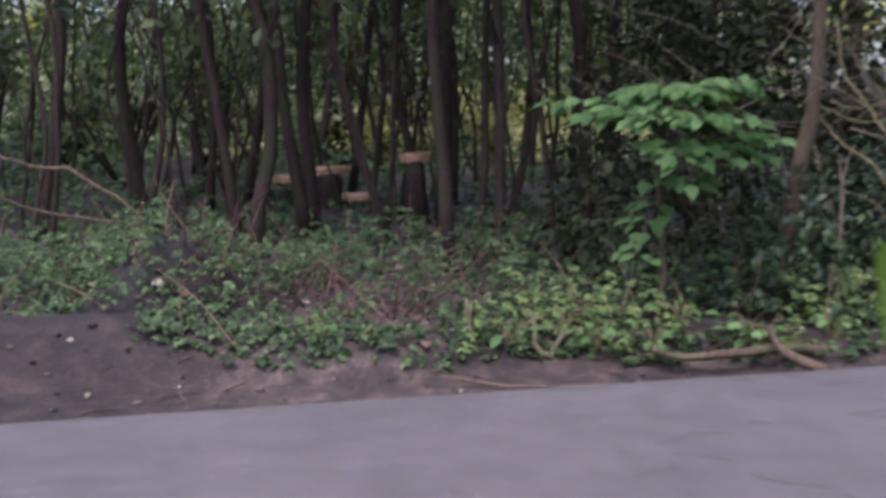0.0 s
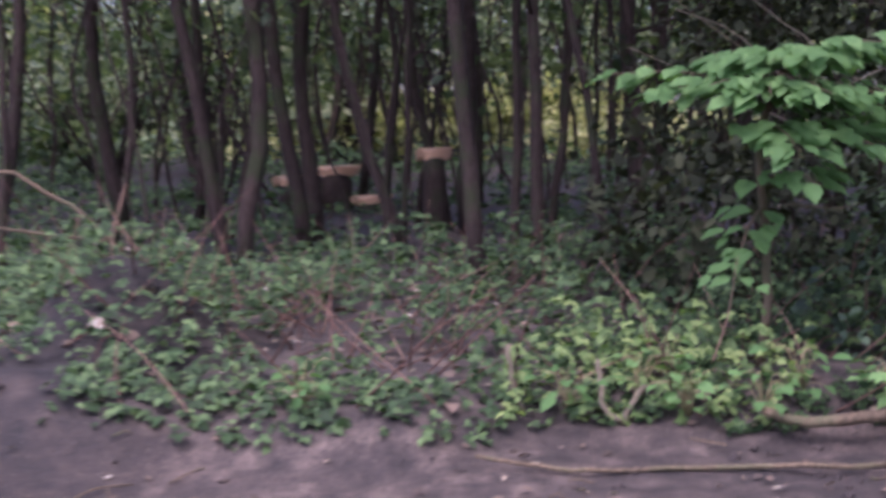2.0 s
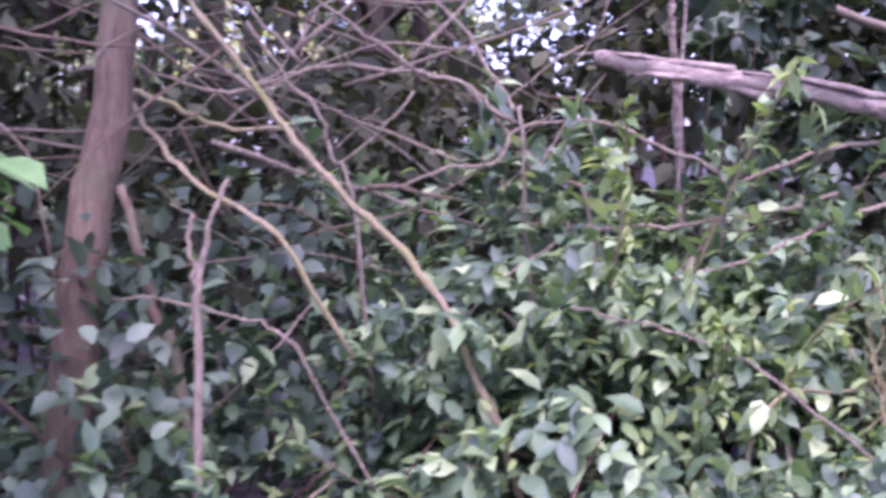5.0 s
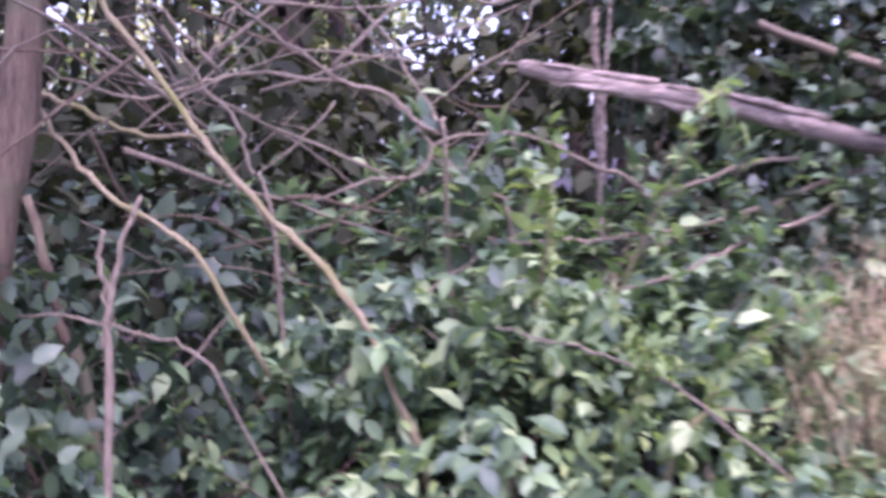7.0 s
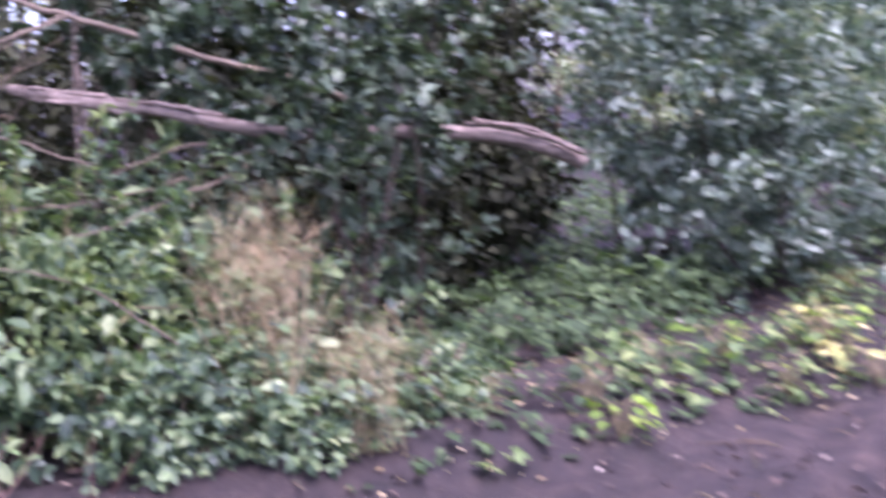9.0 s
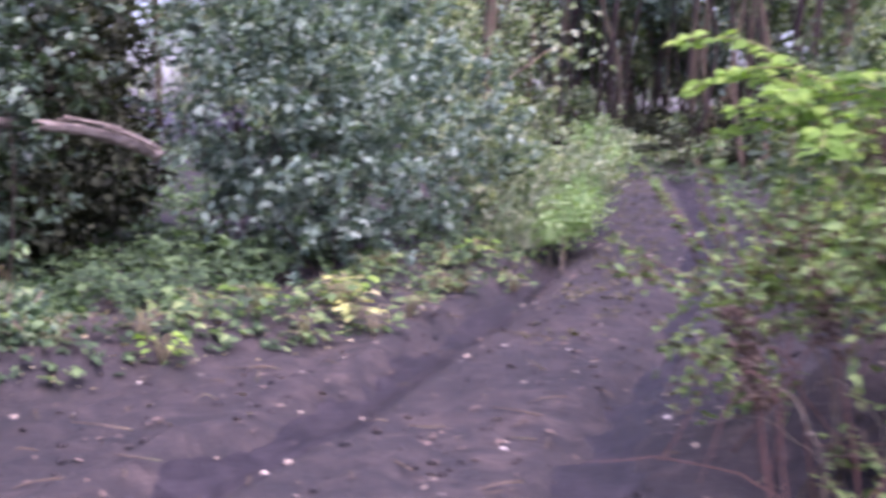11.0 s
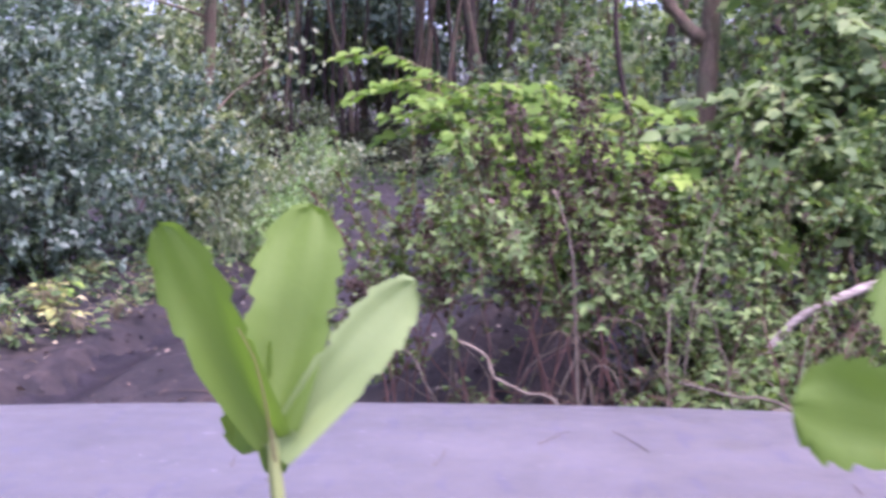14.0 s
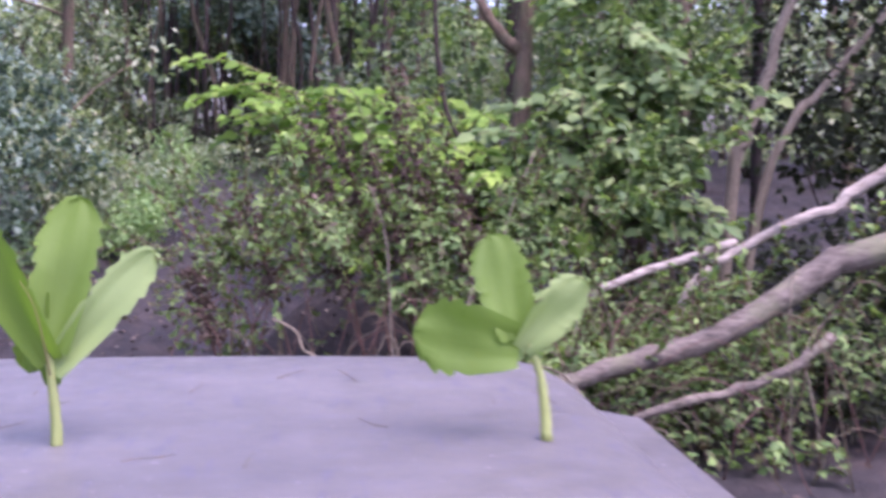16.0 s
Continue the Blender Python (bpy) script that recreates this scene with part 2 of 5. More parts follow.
L_FRESH = leaf_material("soft_bright_leaf", [(0.0, (0.13, 0.25, 0.07)), (0.5, (0.22, 0.38, 0.12)), (1.0, (0.36, 0.5, 0.2))], 0.6, 0.4, spec=0.2)
L_SPRIG_PALE = leaf_material("sprig_leaf_underside", [(0.0, (0.2, 0.3, 0.07)), (1.0, (0.25, 0.35, 0.1))], 0.65, 0.4, (0.24, 0.32, 0.1), 0.3)
L_VEIN = leaf_material("sprig_vein", [(0.0, (0.2, 0.17, 0.04)), (1.0, (0.24, 0.19, 0.05))], 0.6, 0.2)
L_BLADE = leaf_material("broad_bramble_leaf", [(0.0, (0.06, 0.12, 0.05)), (0.5, (0.13, 0.23, 0.09)), (1.0, (0.28, 0.38, 0.16))], 0.5, 0.36, (0.2, 0.2, 0.08), 0.4, True)
L_SPRIG = leaf_material("sprig_leaf", [(0.0, (0.09, 0.185, 0.0)), (1.0, (0.155, 0.265, 0.015))], 0.6, 0.45, (0.16, 0.22, 0.02), 0.35)
L_STALK = leaf_material("sprig_stalk", [(0.0, (0.3, 0.36, 0.08)), (1.0, (0.34, 0.4, 0.1))], 0.5, 0.3)
BARKSLAB = leaf_material("orange_fungus", [(0.0, (0.4, 0.2, 0.1)), (1.0, (0.6, 0.38, 0.22))], 0.8, 0.1)

rng = np.random.default_rng(7)


# ---- mesh helpers ----
def mesh_of(name, verts, faces, material, smooth=True):
    me = bpy.data.meshes.new(name)
    me.from_pydata([tuple(v) for v in np.asarray(verts, float)], [], [tuple(int(i) for i in f) for f in faces])
    me.materials.append(material)
    if smooth:
        me.polygons.foreach_set("use_smooth", [True] * len(me.polygons))
    me.update()
    return me


def part(name, mesh, parent, label="", kind=""):
    ob = new(name, mesh)
    ob.parent = parent
    return tagged(ob, label, "", "", kind)


def thing(name, at, label, category, group="", kind=""):
    """An empty at a thing's base, which parents its parts; parts are modelled in world metres."""
    ob = new(name)
    ob.location = at
    ob.empty_display_size = 0.1
    return tagged(ob, label, category, group, kind)


def under(name, mesh, owner, label="", kind=""):
    """A part modelled in world metres, put under a thing that stands elsewhere."""
    ob = part(name, mesh, owner, label, kind)
    ob.location = -Vector(owner.location)
    return ob


def spline(points, steps=4):
    p = np.asarray(points, float)
    if len(p) < 3:
        return np.stack([p[0] + (p[-1] - p[0]) * k / (steps * 2) for k in range(steps * 2 + 1)])
    q = np.vstack([2 * p[0] - p[1], p, 2 * p[-1] - p[-2]])
    out = []
    for i in range(1, len(q) - 2):
        a, b, c, d = q[i - 1], q[i], q[i + 1], q[i + 2]
        for k in range(steps):
            u = k / steps
            out.append(0.5 * (2 * b + (c - a) * u + (2 * a - 5 * b + 4 * c - d) * u * u + (3 * b - a - 3 * c + d) * u**3))
    out.append(p[-1])
    return np.array(out)


def tube(points, r0, r1, sides=8, wobble=0.0, steps=4, seed=0, rough=0.12):
    """A tapering, slightly uneven branch along a curve: vertices and faces."""
    r = np.random.default_rng(seed + 11)
    c = spline(points, steps)
    n = len(c)
    c = c + r.normal(0, wobble, c.shape) * np.minimum(1, np.minimum(np.arange(n), np.arange(n)[::-1]))[:, None]
    t = np.gradient(c, axis=0)
    t /= np.linalg.norm(t, axis=1, keepdims=True) + 1e-9
    ref = np.array([0.0, 0.0, 1.0]) if abs(t[:, 2]).mean() < 0.75 else np.array([1.0, 0.0, 0.0])
    a = np.cross(t, ref)
    a /= np.linalg.norm(a, axis=1, keepdims=True) + 1e-9
    b = np.cross(t, a)
    rad = np.linspace(r0, r1, n)[:, None] * (1 + r.normal(0, rough, (n, sides)))
    ang = np.linspace(0, 2 * math.pi, sides, endpoint=False)
    v = c[:, None] + rad[..., None] * (np.cos(ang)[None, :, None] * a[:, None] + np.sin(ang)[None, :, None] * b[:, None])
    v = v.reshape(-1, 3)
    f = [(i * sides + k, i * sides + (k + 1) % sides, (i + 1) * sides + (k + 1) % sides, (i + 1) * sides + k) for i in range(n - 1) for k in range(sides)]
    f += [tuple(range(sides))[::-1], tuple(range((n - 1) * sides, n * sides))]
    return v, f


def joined(pieces):
    vs, fs, k = [], [], 0
    for v, f in pieces:
        vs.append(v)
        fs += [tuple(i + k for i in q) for q in f]
        k += len(v)
    return np.vstack(vs), fs


def branch_mesh(points, r0, r1, material, sides=8, wobble=0.004, seed=0, rough=0.12):
    v, f = tube(points, r0, r1, sides, wobble, 4, seed, rough)
    return mesh_of("branch", v, f, material)


FINE = (np.array([(0, 0, 0), (0.36, 0, -0.03), (0.72, 0, -0.05), (1, 0, -0.16), (0.22, 0.27, 0.06), (0.58, 0.3, 0.05), (0.22, -0.27, 0.06), (0.58, -0.3, 0.05)]),
        [(0, 1, 4), (4, 1, 2, 5), (5, 2, 3), (1, 0, 6), (1, 6, 7, 2), (2, 7, 3)])
SLIM = (np.array([(0, 0, 0), (0.36, 0, -0.03), (0.72, 0, -0.07), (1, 0, -0.2), (0.25, 0.17, 0.04), (0.6, 0.18, 0.02), (0.25, -0.17, 0.04), (0.6, -0.18, 0.02)]), FINE[1])
MIDDLE = ((FINE[0] * 0.5 + SLIM[0] * 0.5), FINE[1])
PLAIN = (np.array([(0, 0, 0), (0.5, 0.32, 0.05), (1, 0, -0.08), (0.5, -0.32, 0.05)]), [(0, 2, 1), (0, 3, 2)])
BLADE = (np.array([(0, 0.02, 0), (0, -0.02, 0), (0.5, 0.018, 0.02), (0.5, -0.018, 0.02), (1, 0, -0.12)]), [(0, 1, 3, 2), (2, 3, 4)])


STALK = (np.array([(0, 0.004, 0), (0, -0.004, 0), (0.5, 0.004, 0.03), (0.5, -0.004, 0.03), (1, 0, -0.1)]), [(0, 1, 3, 2), (2, 3, 4)])


def unit(v):
    return v / (np.linalg.norm(v, axis=-1, keepdims=True) + 1e-9)


def leaves(at, way, up, size, shape=FINE):
    """Leaf blades at the places given: each points along way, faces up, and has its own length."""
    tv, tf = shape
    x = unit(way)
    z = unit(up - (up * x).sum(-1, keepdims=True) * x)
    y = np.cross(z, x)
    s = np.asarray(size)[:, None, None]
    v = at[:, None] + s * (tv[None, :, 0:1] * x[:, None] + tv[None, :, 1:2] * y[:, None] + tv[None, :, 2:3] * z[:, None])
    n, k = len(at), len(tv)
    f = [tuple(i * k + j for j in q) for i in range(n) for q in tf]
    return v.reshape(-1, 3), f


def leaf_on(owner, name, shape, p, way, up, size):
    """One leaf as a part of its own: at p in its owner's frame, pointing along way and facing up."""
    x = Vector(way).normalized()
    z = (Vector(up) - x * Vector(up).dot(x)).normalized()
    ob = new(name, shape)
    ob.parent = owner
    ob.matrix_local = Matrix.Translation(Vector(p)) @ Matrix((x, z.cross(x), z)).transposed().to_4x4() @ Matrix.Scale(size, 4)


def blob_leaves(blobs, size, shape=FINE, trefoil=False, inner=0.55, r=None, spread=0.9, gap=None):
    """Leaves in the outer layers of rounded masses: blobs of (centre, radii, count)."""
    r = r or rng
    at, out = [], []
    for c, rad, n in blobs:
        d = unit(r.normal(0, 1, (n, 3)))
        k = r.uniform(inner, 1.03, (n, 1)) * (1 + 0.16 * np.sin(5 * d[:, :1] + 7 * d[:, 1:2] + 4 * d[:, 2:]))
        at.append(np.array(c) + d * k * np.array(rad))
        out.append(d)
    at, out = np.vstack(at), np.vstack(out)
    keep = at[:, 2] > 0.03
    if gap:
        keep &= np.array([noise.noise((p[0] * gap[0], p[1] * gap[0], p[2] * gap[0] * 1.3)) for p in at]) > gap[1]
    at, out = at[keep], out[keep]
    n = len(at)
    up = unit(out * 0.6 + np.array([0, 0, 0.8]) + r.normal(0, 0.35, (n, 3)))
    way = unit(out * 0.7 + r.normal(0, spread, (n, 3)) + np.array([0, 0, -0.25]))
    s = r.uniform(0.6, 1.25, n) * size
    if not trefoil:
        return leaves(at, way, up, s, shape)
    side = np.cross(up, way)
    parts = [leaves(at, way, up, s, shape)] + [leaves(at, way * 0.25 + side * k, up, s * 0.8, shape) for k in (1, -1)]
    return joined(parts)


# ---- ground ----
def track_y(x):
    return 3.2 + 0.14 * (x - 3.0) + 0.0075 * (x - 3.0) * abs(x - 3.0)


def bank_y(x):
    """The line along which the bare earth ends and the green bank begins."""
    near = 5.75 + 0.16 * math.sin(x * 1.9) + 0.08 * math.sin(x * 5.3)
    far = track_y(x) + 1.15 - 0.5 * min(1.0, max(0.0, (x - 6) / 4)) + 0.1 * math.sin(x * 2.7)
    k = min(1.0, max(0.0, (x - 2.8) / 3.0))
    return near + (far - near) * k


def ease(a, b, v):
    u = min(1.0, max(0.0, (v - a) / (b - a)))
    return u * u * (3 - 2 * u)


def ground_z(x, y):
    b = bank_y(max(-6.0, min(24.0, x)))
    z = 0.16 * ease(b - 0.1, b + 0.3, y) + 0.03 * max(0.0, min(y, 40) - 8) + 0.042 * max(0.0, min(x, 30) - 7)
    if -40 < x < 60 and -40 < y < 60:
        z += 0.05 * noise.noise((x * 0.9, y * 0.9, 0.3)) + 0.022 * noise.noise((x * 3.7, y * 3.7, 4.1)) + 0.012 * noise.noise((x * 11, y * 11, 2.2))
        if x > 2.0 and y < b:
            off = y - track_y(x)
            z += 0.045 * noise.noise((x * 1.1, off * 6.5, 2)) + 0.02 * noise.noise((x * 2.5, off * 13, 8))
            z -= 0.11 * math.exp(-((off - 0.62) / 0.16) ** 2) + 0.09 * math.exp(-((off + 0.62) / 0.16) ** 2)
            z += 0.1 * math.exp(-((off - 0.9) / 0.12) ** 2) * (0.6 + 0.6 * noise.noise((x * 2, 0, 9)))
        z += 0.34 * math.exp(-((x + 2.7) ** 2 / 1.3 + (y - 5.85) ** 2 / 0.12)) + 0.42 * math.exp(-((x + 1.55) ** 2 / 0.16 + (y - 6.9) ** 2 / 0.2))
        z += 0.5 * math.exp(-((x - 4.65) ** 2 / 0.2 + (y - 1.75) ** 2 / 0.22))
        z -= 0.25 * math.exp(-((x - 3.4) ** 2 / 0.5 + (y - 1.5) ** 2 / 0.12))
    return z


def axis(a, b, step, reach):
    inner = list(np.arange(a, b + step / 2, step))
    grow, v = step, b
    hi = []
    while v < reach:
        grow *= 1.35
        v += grow
        hi.append(v)
    grow, v = step, a
    lo = []
    while v > -reach:
        grow *= 1.35
        v -= grow
        lo.append(v)
    return lo[::-1] + inner + hi


gx, gy = axis(-4.5, 18, 0.09, 900), axis(-3.0, 10.0, 0.09, 900)
gv = [(x, y, ground_z(x, y)) for y in gy for x in gx]
gw = len(gx)
gf = [(j * gw + i, j * gw + i + 1, (j + 1) * gw + i + 1, (j + 1) * gw + i) for j in range(len(gy) - 1) for i in range(gw - 1)]
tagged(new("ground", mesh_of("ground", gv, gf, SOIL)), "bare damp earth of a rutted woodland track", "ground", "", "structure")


def scatter(n, x0, x1, y0, y1, test, r):
    out = []
    while len(out) < n:
        x, y = r.uniform(x0, x1), r.uniform(y0, y1)
        if test(x, y):
            out.append((x, y, ground_z(x, y)))
    return np.array(out)


def flat_leaves(p, size, r, lift=0.012, tilt=0.35, shape=FINE):
    n = len(p)
    a = r.uniform(0, 2 * math.pi, n)
    way = np.stack([np.cos(a), np.sin(a), r.normal(0, 0.2, n)], 1)
    up = np.array([0, 0, 1.0]) + r.normal(0, tilt, (n, 3))
    return leaves(p + [0, 0, lift], way, up, r.uniform(0.5, 1.3, n) * size, shape)


def stuff(name, vf, material, label, category):
    return tagged(new(name, mesh_of(name, vf[0], vf[1], material)), label, category, "", "stuff")


r1 = np.random.default_rng(21)
bare = lambda x, y: y < bank_y(x) + 0.15
green = lambda x, y: not (x < -1.5 and y < 6.3) and y > bank_y(x) + 0.05 + 0.25 * noise.noise((x * 1.7, y * 1.7, 0))
stuff("leaf_litter", flat_leaves(scatter(3400, -4, 14, -2, 6, bare, r1), 0.038, r1), L_LITTER, "scattered brown and pale fallen leaves on bare earth", "leaf litter")
stuff("woodland_litter", flat_leaves(scatter(5000, -6, 8, 5.8, 14, green, r1), 0.07, r1), L_LITTER, "brown fallen leaves under the trees", "leaf litter")


def cover(name, n, box, test, height, size, material, label, r, shape=FINE, trefoil=True):
    p = scatter(n, *box, test, r)
    h = np.array([height(x, y) for x, y, _ in p])
    p = p + np.stack([np.zeros(n), np.zeros(n), h * r.uniform(0.05, 1.0, n) ** 0.8], 1)
    a = r.uniform(0, 2 * math.pi, n)
    way = np.stack([np.cos(a), np.sin(a) - 0.3, r.normal(-0.25, 0.3, n)], 1)
    up = np.array([0, -0.35, 1.0]) + r.normal(0, 0.35, (n, 3))
    s = r.uniform(0.55, 1.3, n) * size
    side = np.cross(unit(up), unit(way))
    ps = [leaves(p, way, up, s, shape)]
    if trefoil:
        ps += [leaves(p, unit(way) * 0.3 + side * k, up, s * 0.8, shape) for k in (1, -1)]
    return stuff(name, joined(ps), material, label, "undergrowth")


cover("track_side_plants", 12000, (8, 34, -6, 16), lambda x, y: (x > 18 or abs(y - track_y(x)) > 1.0) and y > 1.2 * (x < 12), lambda x, y: 0.15 + 0.5 * abs(noise.noise((x * 0.6, y * 0.6, 3))), 0.09, L_GROUND, "green plants and grass on both sides of the track", r1, PLAIN)
cover("track_middle_grass", 420, (6.5, 18, 3.5, 7.5), lambda x, y: abs(y - track_y(x)) < 0.28, lambda x, y: 0.05, 0.04, L_TURF, "thin dry grass between the wheel ruts", r1, PLAIN)
low = lambda x, y: 0.05 + 0.36 * ease(0.1, 1.6, y - bank_y(x)) * (0.6 + 0.8 * abs(noise.noise((x * 1.3, y * 1.3, 5))))
clumpy = lambda x, y: green(x, y) and noise.noise((x * 1.1 + 3, y * 1.1, 7)) + 0.5 * noise.noise((x * 3.1, y * 3.1, 1)) > -0.08 - 0.5 * ease(0.6, 0.0, y - bank_y(x))
cover("undergrowth", 7800, (-4.5, 2.6, 5.7, 9.0), clumpy, low, 0.045, L_GROUND, "low tangle of ivy and bramble on the bank", r1)
cover("bright_undergrowth", 620, (0.1, 2.8, 5.8, 6.7), lambda x, y: green(x, y) and noise.noise((x * 1.6, y * 1.6, 2)) > -0.1, lambda x, y: 0.1 + 0.2 * ease(0.0, 0.7, y - bank_y(x)), 0.045, L_HAZEL, "fresh green nettles and bramble along the bank edge", r1)
r2 = np.random.default_rng(212)
dead_bits = []
for x, y, z in scatter(420, -4.5, 3, 5.8, 9.5, green, r2):
    a, ln, up = r2.uniform(0, 2 * math.pi), r2.uniform(0.12, 0.5), r2.uniform(0.05, 0.5)
    d = np.array([math.cos(a) * ln, math.sin(a) * ln, up])
    p = np.array([x, y, z])
    dead_bits.append(tube([p, p + d * 0.5 + r2.normal(0, 0.03, 3), p + d], 0.005, 0.0015, 5, 0.0, 3, int(x * 50) % 89))
stuff("dead_stems", joined(dead_bits), L_DEAD, "thin brown dead stems poking out of the undergrowth", "dead stems")
cover("far_undergrowth", 5000, (-14, 12, 17, 30), lambda x, y: True, lambda x, y: 0.5, 0.14, L_GROUND, "green plants in the open beyond the trees", r1, PLAIN)
# bright leaf colour paints the sun falling into the gap
cover("sunlit_plants", 2600, (-1.5, 5, 19, 26), lambda x, y: noise.noise((x * 0.9, y * 0.9, 17)) > 0.0, lambda x, y: 0.6, 0.12, L_SUNNY, "plants in a gap beyond the trees with sunlight painted into their leaves", r1, PLAIN)
cover("woodland_undergrowth", 9500, (-9, 12, 8.0, 18), lambda x, y: noise.noise((x * 0.7, y * 0.7, 11)) > -0.15, lambda x, y: 0.15 + 0.4 * abs(noise.noise((x, y, 2))), 0.09, L_GROUND, "knee-high green undergrowth between the trees", r1, PLAIN)
cover("shaded_plants", 2200, (4.7, 8.0, 5.9, 8.0), lambda x, y: y > bank_y(x) + 0.75, lambda x, y: 0.1 + 0.5 * abs(noise.noise((x * 1.4, y * 1.4, 13))), 0.07, L_GROUND, "green plants in the hollow under the bushes", r1)
# dark leaf cover paints the shade of the pit under the mound
cover("mound_undergrowth", 1100, (3.75, 5.6, -0.6, 2.5), lambda x, y: y < 1.3, lambda x, y: 0.35, 0.06, L_SHADE, "leaves and litter under the brambles, painted dark as shade", r1)
patchy = lambda x, y: bank_y(x) < y < bank_y(x) + 1.2 and noise.noise((x * 1.5, y * 1.5, 4)) > -0.18
# shade behind the brambles painted into the undergrowth colour
cover("thicket_undergrowth", 2600, (5.4, 11.0, -3.0, 0.9), lambda x, y: True, lambda x, y: 0.2 + 0.5 * abs(noise.noise((x * 1.1, y * 1.1, 19))), 0.08, L_SHADE, "undergrowth behind the brambles with shade painted into its colour", r1)
cover("mound_edge_leaves", 620, (3.3, 4.3, -0.4, 1.9), lambda x, y: noise.noise((x * 2.3, y * 2.3, 23)) > -0.1, lambda x, y: 0.16, 0.045, L_MOUND, "low bramble leaves round the foot of the mound", r1)
cover("verge_plants", 1700, (3.6, 13, 4.6, 7.2), patchy, lambda x, y: 0.05 + 0.2 * ease(0, 0.8, y - bank_y(x)), 0.05, L_GROUND, "short leafy plants along the track edge", r1)
cover("fresh_verge_plants", 180, (4.0, 12, 4.4, 6.8), lambda x, y: bank_y(x) - 0.05 < y < bank_y(x) + 0.6 and noise.noise((x * 1.9, y * 1.9, 8)) > 0.1, lambda x, y: 0.12, 0.06, L_HAZEL, "fresh green low plants along the track edge", r1)
stuff("verge_litter", flat_leaves(scatter(800, 3.6, 12, 4.2, 6.4, lambda x, y: bank_y(x) - 0.08 < y < bank_y(x) + 0.9, r1), 0.03, r1, 0.02, 0.5), L_STRAW, "dry straw-coloured litter at the track edge", "leaf litter")


# ---- the wood behind the bank ----
def forest_tree(x, y, radius, height, lean, seed, crown=700, bark=BARK, low=0.25, leaf=L_WOOD):
    """A slender woodland tree: tapering trunk, a few limbs, a crown of leaf sprays high up."""
    r = np.random.default_rng(seed)
    z = ground_z(x, y)
    t = thing("tree", (x, y, z), "tall slender woodland tree with dark bark", "tree", "woodland trees")
    top = np.array([x + lean * height, y + r.normal(0, 0.4), z + height])
    base = np.array([x, y, z - 0.1])
    mids = [base + (top - base) * k + np.r_[r.normal(0, 0.017 * height, 2), 0] for k in (0.2, 0.4, 0.6, 0.8)]
    line = [base, *mids, top]
    under("trunk", branch_mesh(line, radius * 1.15, radius * 0.25, bark, 9, 0.01, seed, 0.05), t)
    c = spline(line, 4)
    tips = []
    for k in range(7):
        s = c[int(len(c) * r.uniform(low, 0.95)) - 1]
        a = r.uniform(0, 2 * math.pi)
        ln = r.uniform(0.8, 2.0)
        e = s + np.array([math.cos(a) * ln, math.sin(a) * ln, r.uniform(0.3, 1.1) * ln])
        under("limb", mesh_of("limb", *tube([s, (s + e) / 2 + r.normal(0, 0.12, 3), e], radius * 0.35, radius * 0.08, 6, 0.01, 3, seed + k), bark), t)
        tips.append(e)
    blobs = [(e, (0.9, 0.9, 0.5), crown // 9) for e in tips] + [(top + r.normal(0, 0.8, 3), (1.3, 1.3, 0.8), crown // 6) for _ in range(3)]
    v, f = blob_leaves(blobs, 0.13, PLAIN, False, 0.2, r)
    under("crown", mesh_of("crown", v, f, leaf, False), t, "thin canopy of small green leaves")
    return t


rf = np.random.default_rng(5)
# trees that stand out singly, nearest first: x, y, radius, height, lean
SINGLE = [(0.05, 8.5, 0.055, 8.0, -0.09), (-0.42, 10.2, 0.045, 8.5, -0.11), (-1.45, 9.4, 0.062, 9.0, -0.15), (-1.2, 10.6, 0.06, 9.0, -0.03), (-1.62, 9.7, 0.05, 9.0, -0.17),
          (0.62, 11.0, 0.04, 8.0, 0.0), (0.42, 9.6, 0.05, 8.5, -0.02), (-2.9, 12.0, 0.07, 9.5, 0.03), (-3.6, 10.8, 0.06, 9.0, 0.06), (-2.1, 12.8, 0.06, 9.0, 0.04),
          (0.3, 9.9, 0.035, 8.0, 0.02), (2.1, 10.4, 0.05, 8.0, -0.06), (-4.7, 12.0, 0.06, 9.0, 0.05), (-0.75, 12.6, 0.04, 9.0, 0.02), (3.0, 9.4, 0.06, 8.5, 0.02), (-0.15, 11.6, 0.045, 8.5, -0.02), (1.2, 10.2, 0.045, 8.0, -0.04),
          (-1.05, 13.5, 0.05, 9.0, 0.05), (0.1, 13.2, 0.05, 9.0, -0.06), (-2.5, 10.0, 0.03, 6.0, 0.08), (-3.1, 9.6, 0.028, 6.0, 0.02), (0.85, 9.0, 0.03, 6.0, -0.08), (1.6, 11.8, 0.05, 9.0, 0.03)]
for i, (x, y, rad, h, lean) in enumerate(SINGLE):
    forest_tree(x, y, rad * 0.85, h, lean, 100 + i)
spots = []
while len(spots) < 80:
    x, y = rf.uniform(-13, 16), rf.uniform(10.5, 22)
    if all((x - a) ** 2 + (y - b) ** 2 > 0.8 for a, b in spots) and not (x > 8 and y < 13):
        spots.append((x, y))
for i, (x, y) in enumerate(spots):
    forest_tree(x, y, rf.uniform(0.022, 0.06), rf.uniform(7, 11), rf.normal(-0.03, 0.08), 200 + i, 400 if y < 16 else 110)
def in_stand(x, y):
    """The close stand of bare-stemmed trees into which the track runs."""
    return 15 < x < 29 and 0.2 < (y - 0.5) / (x + 0.7) < 0.42


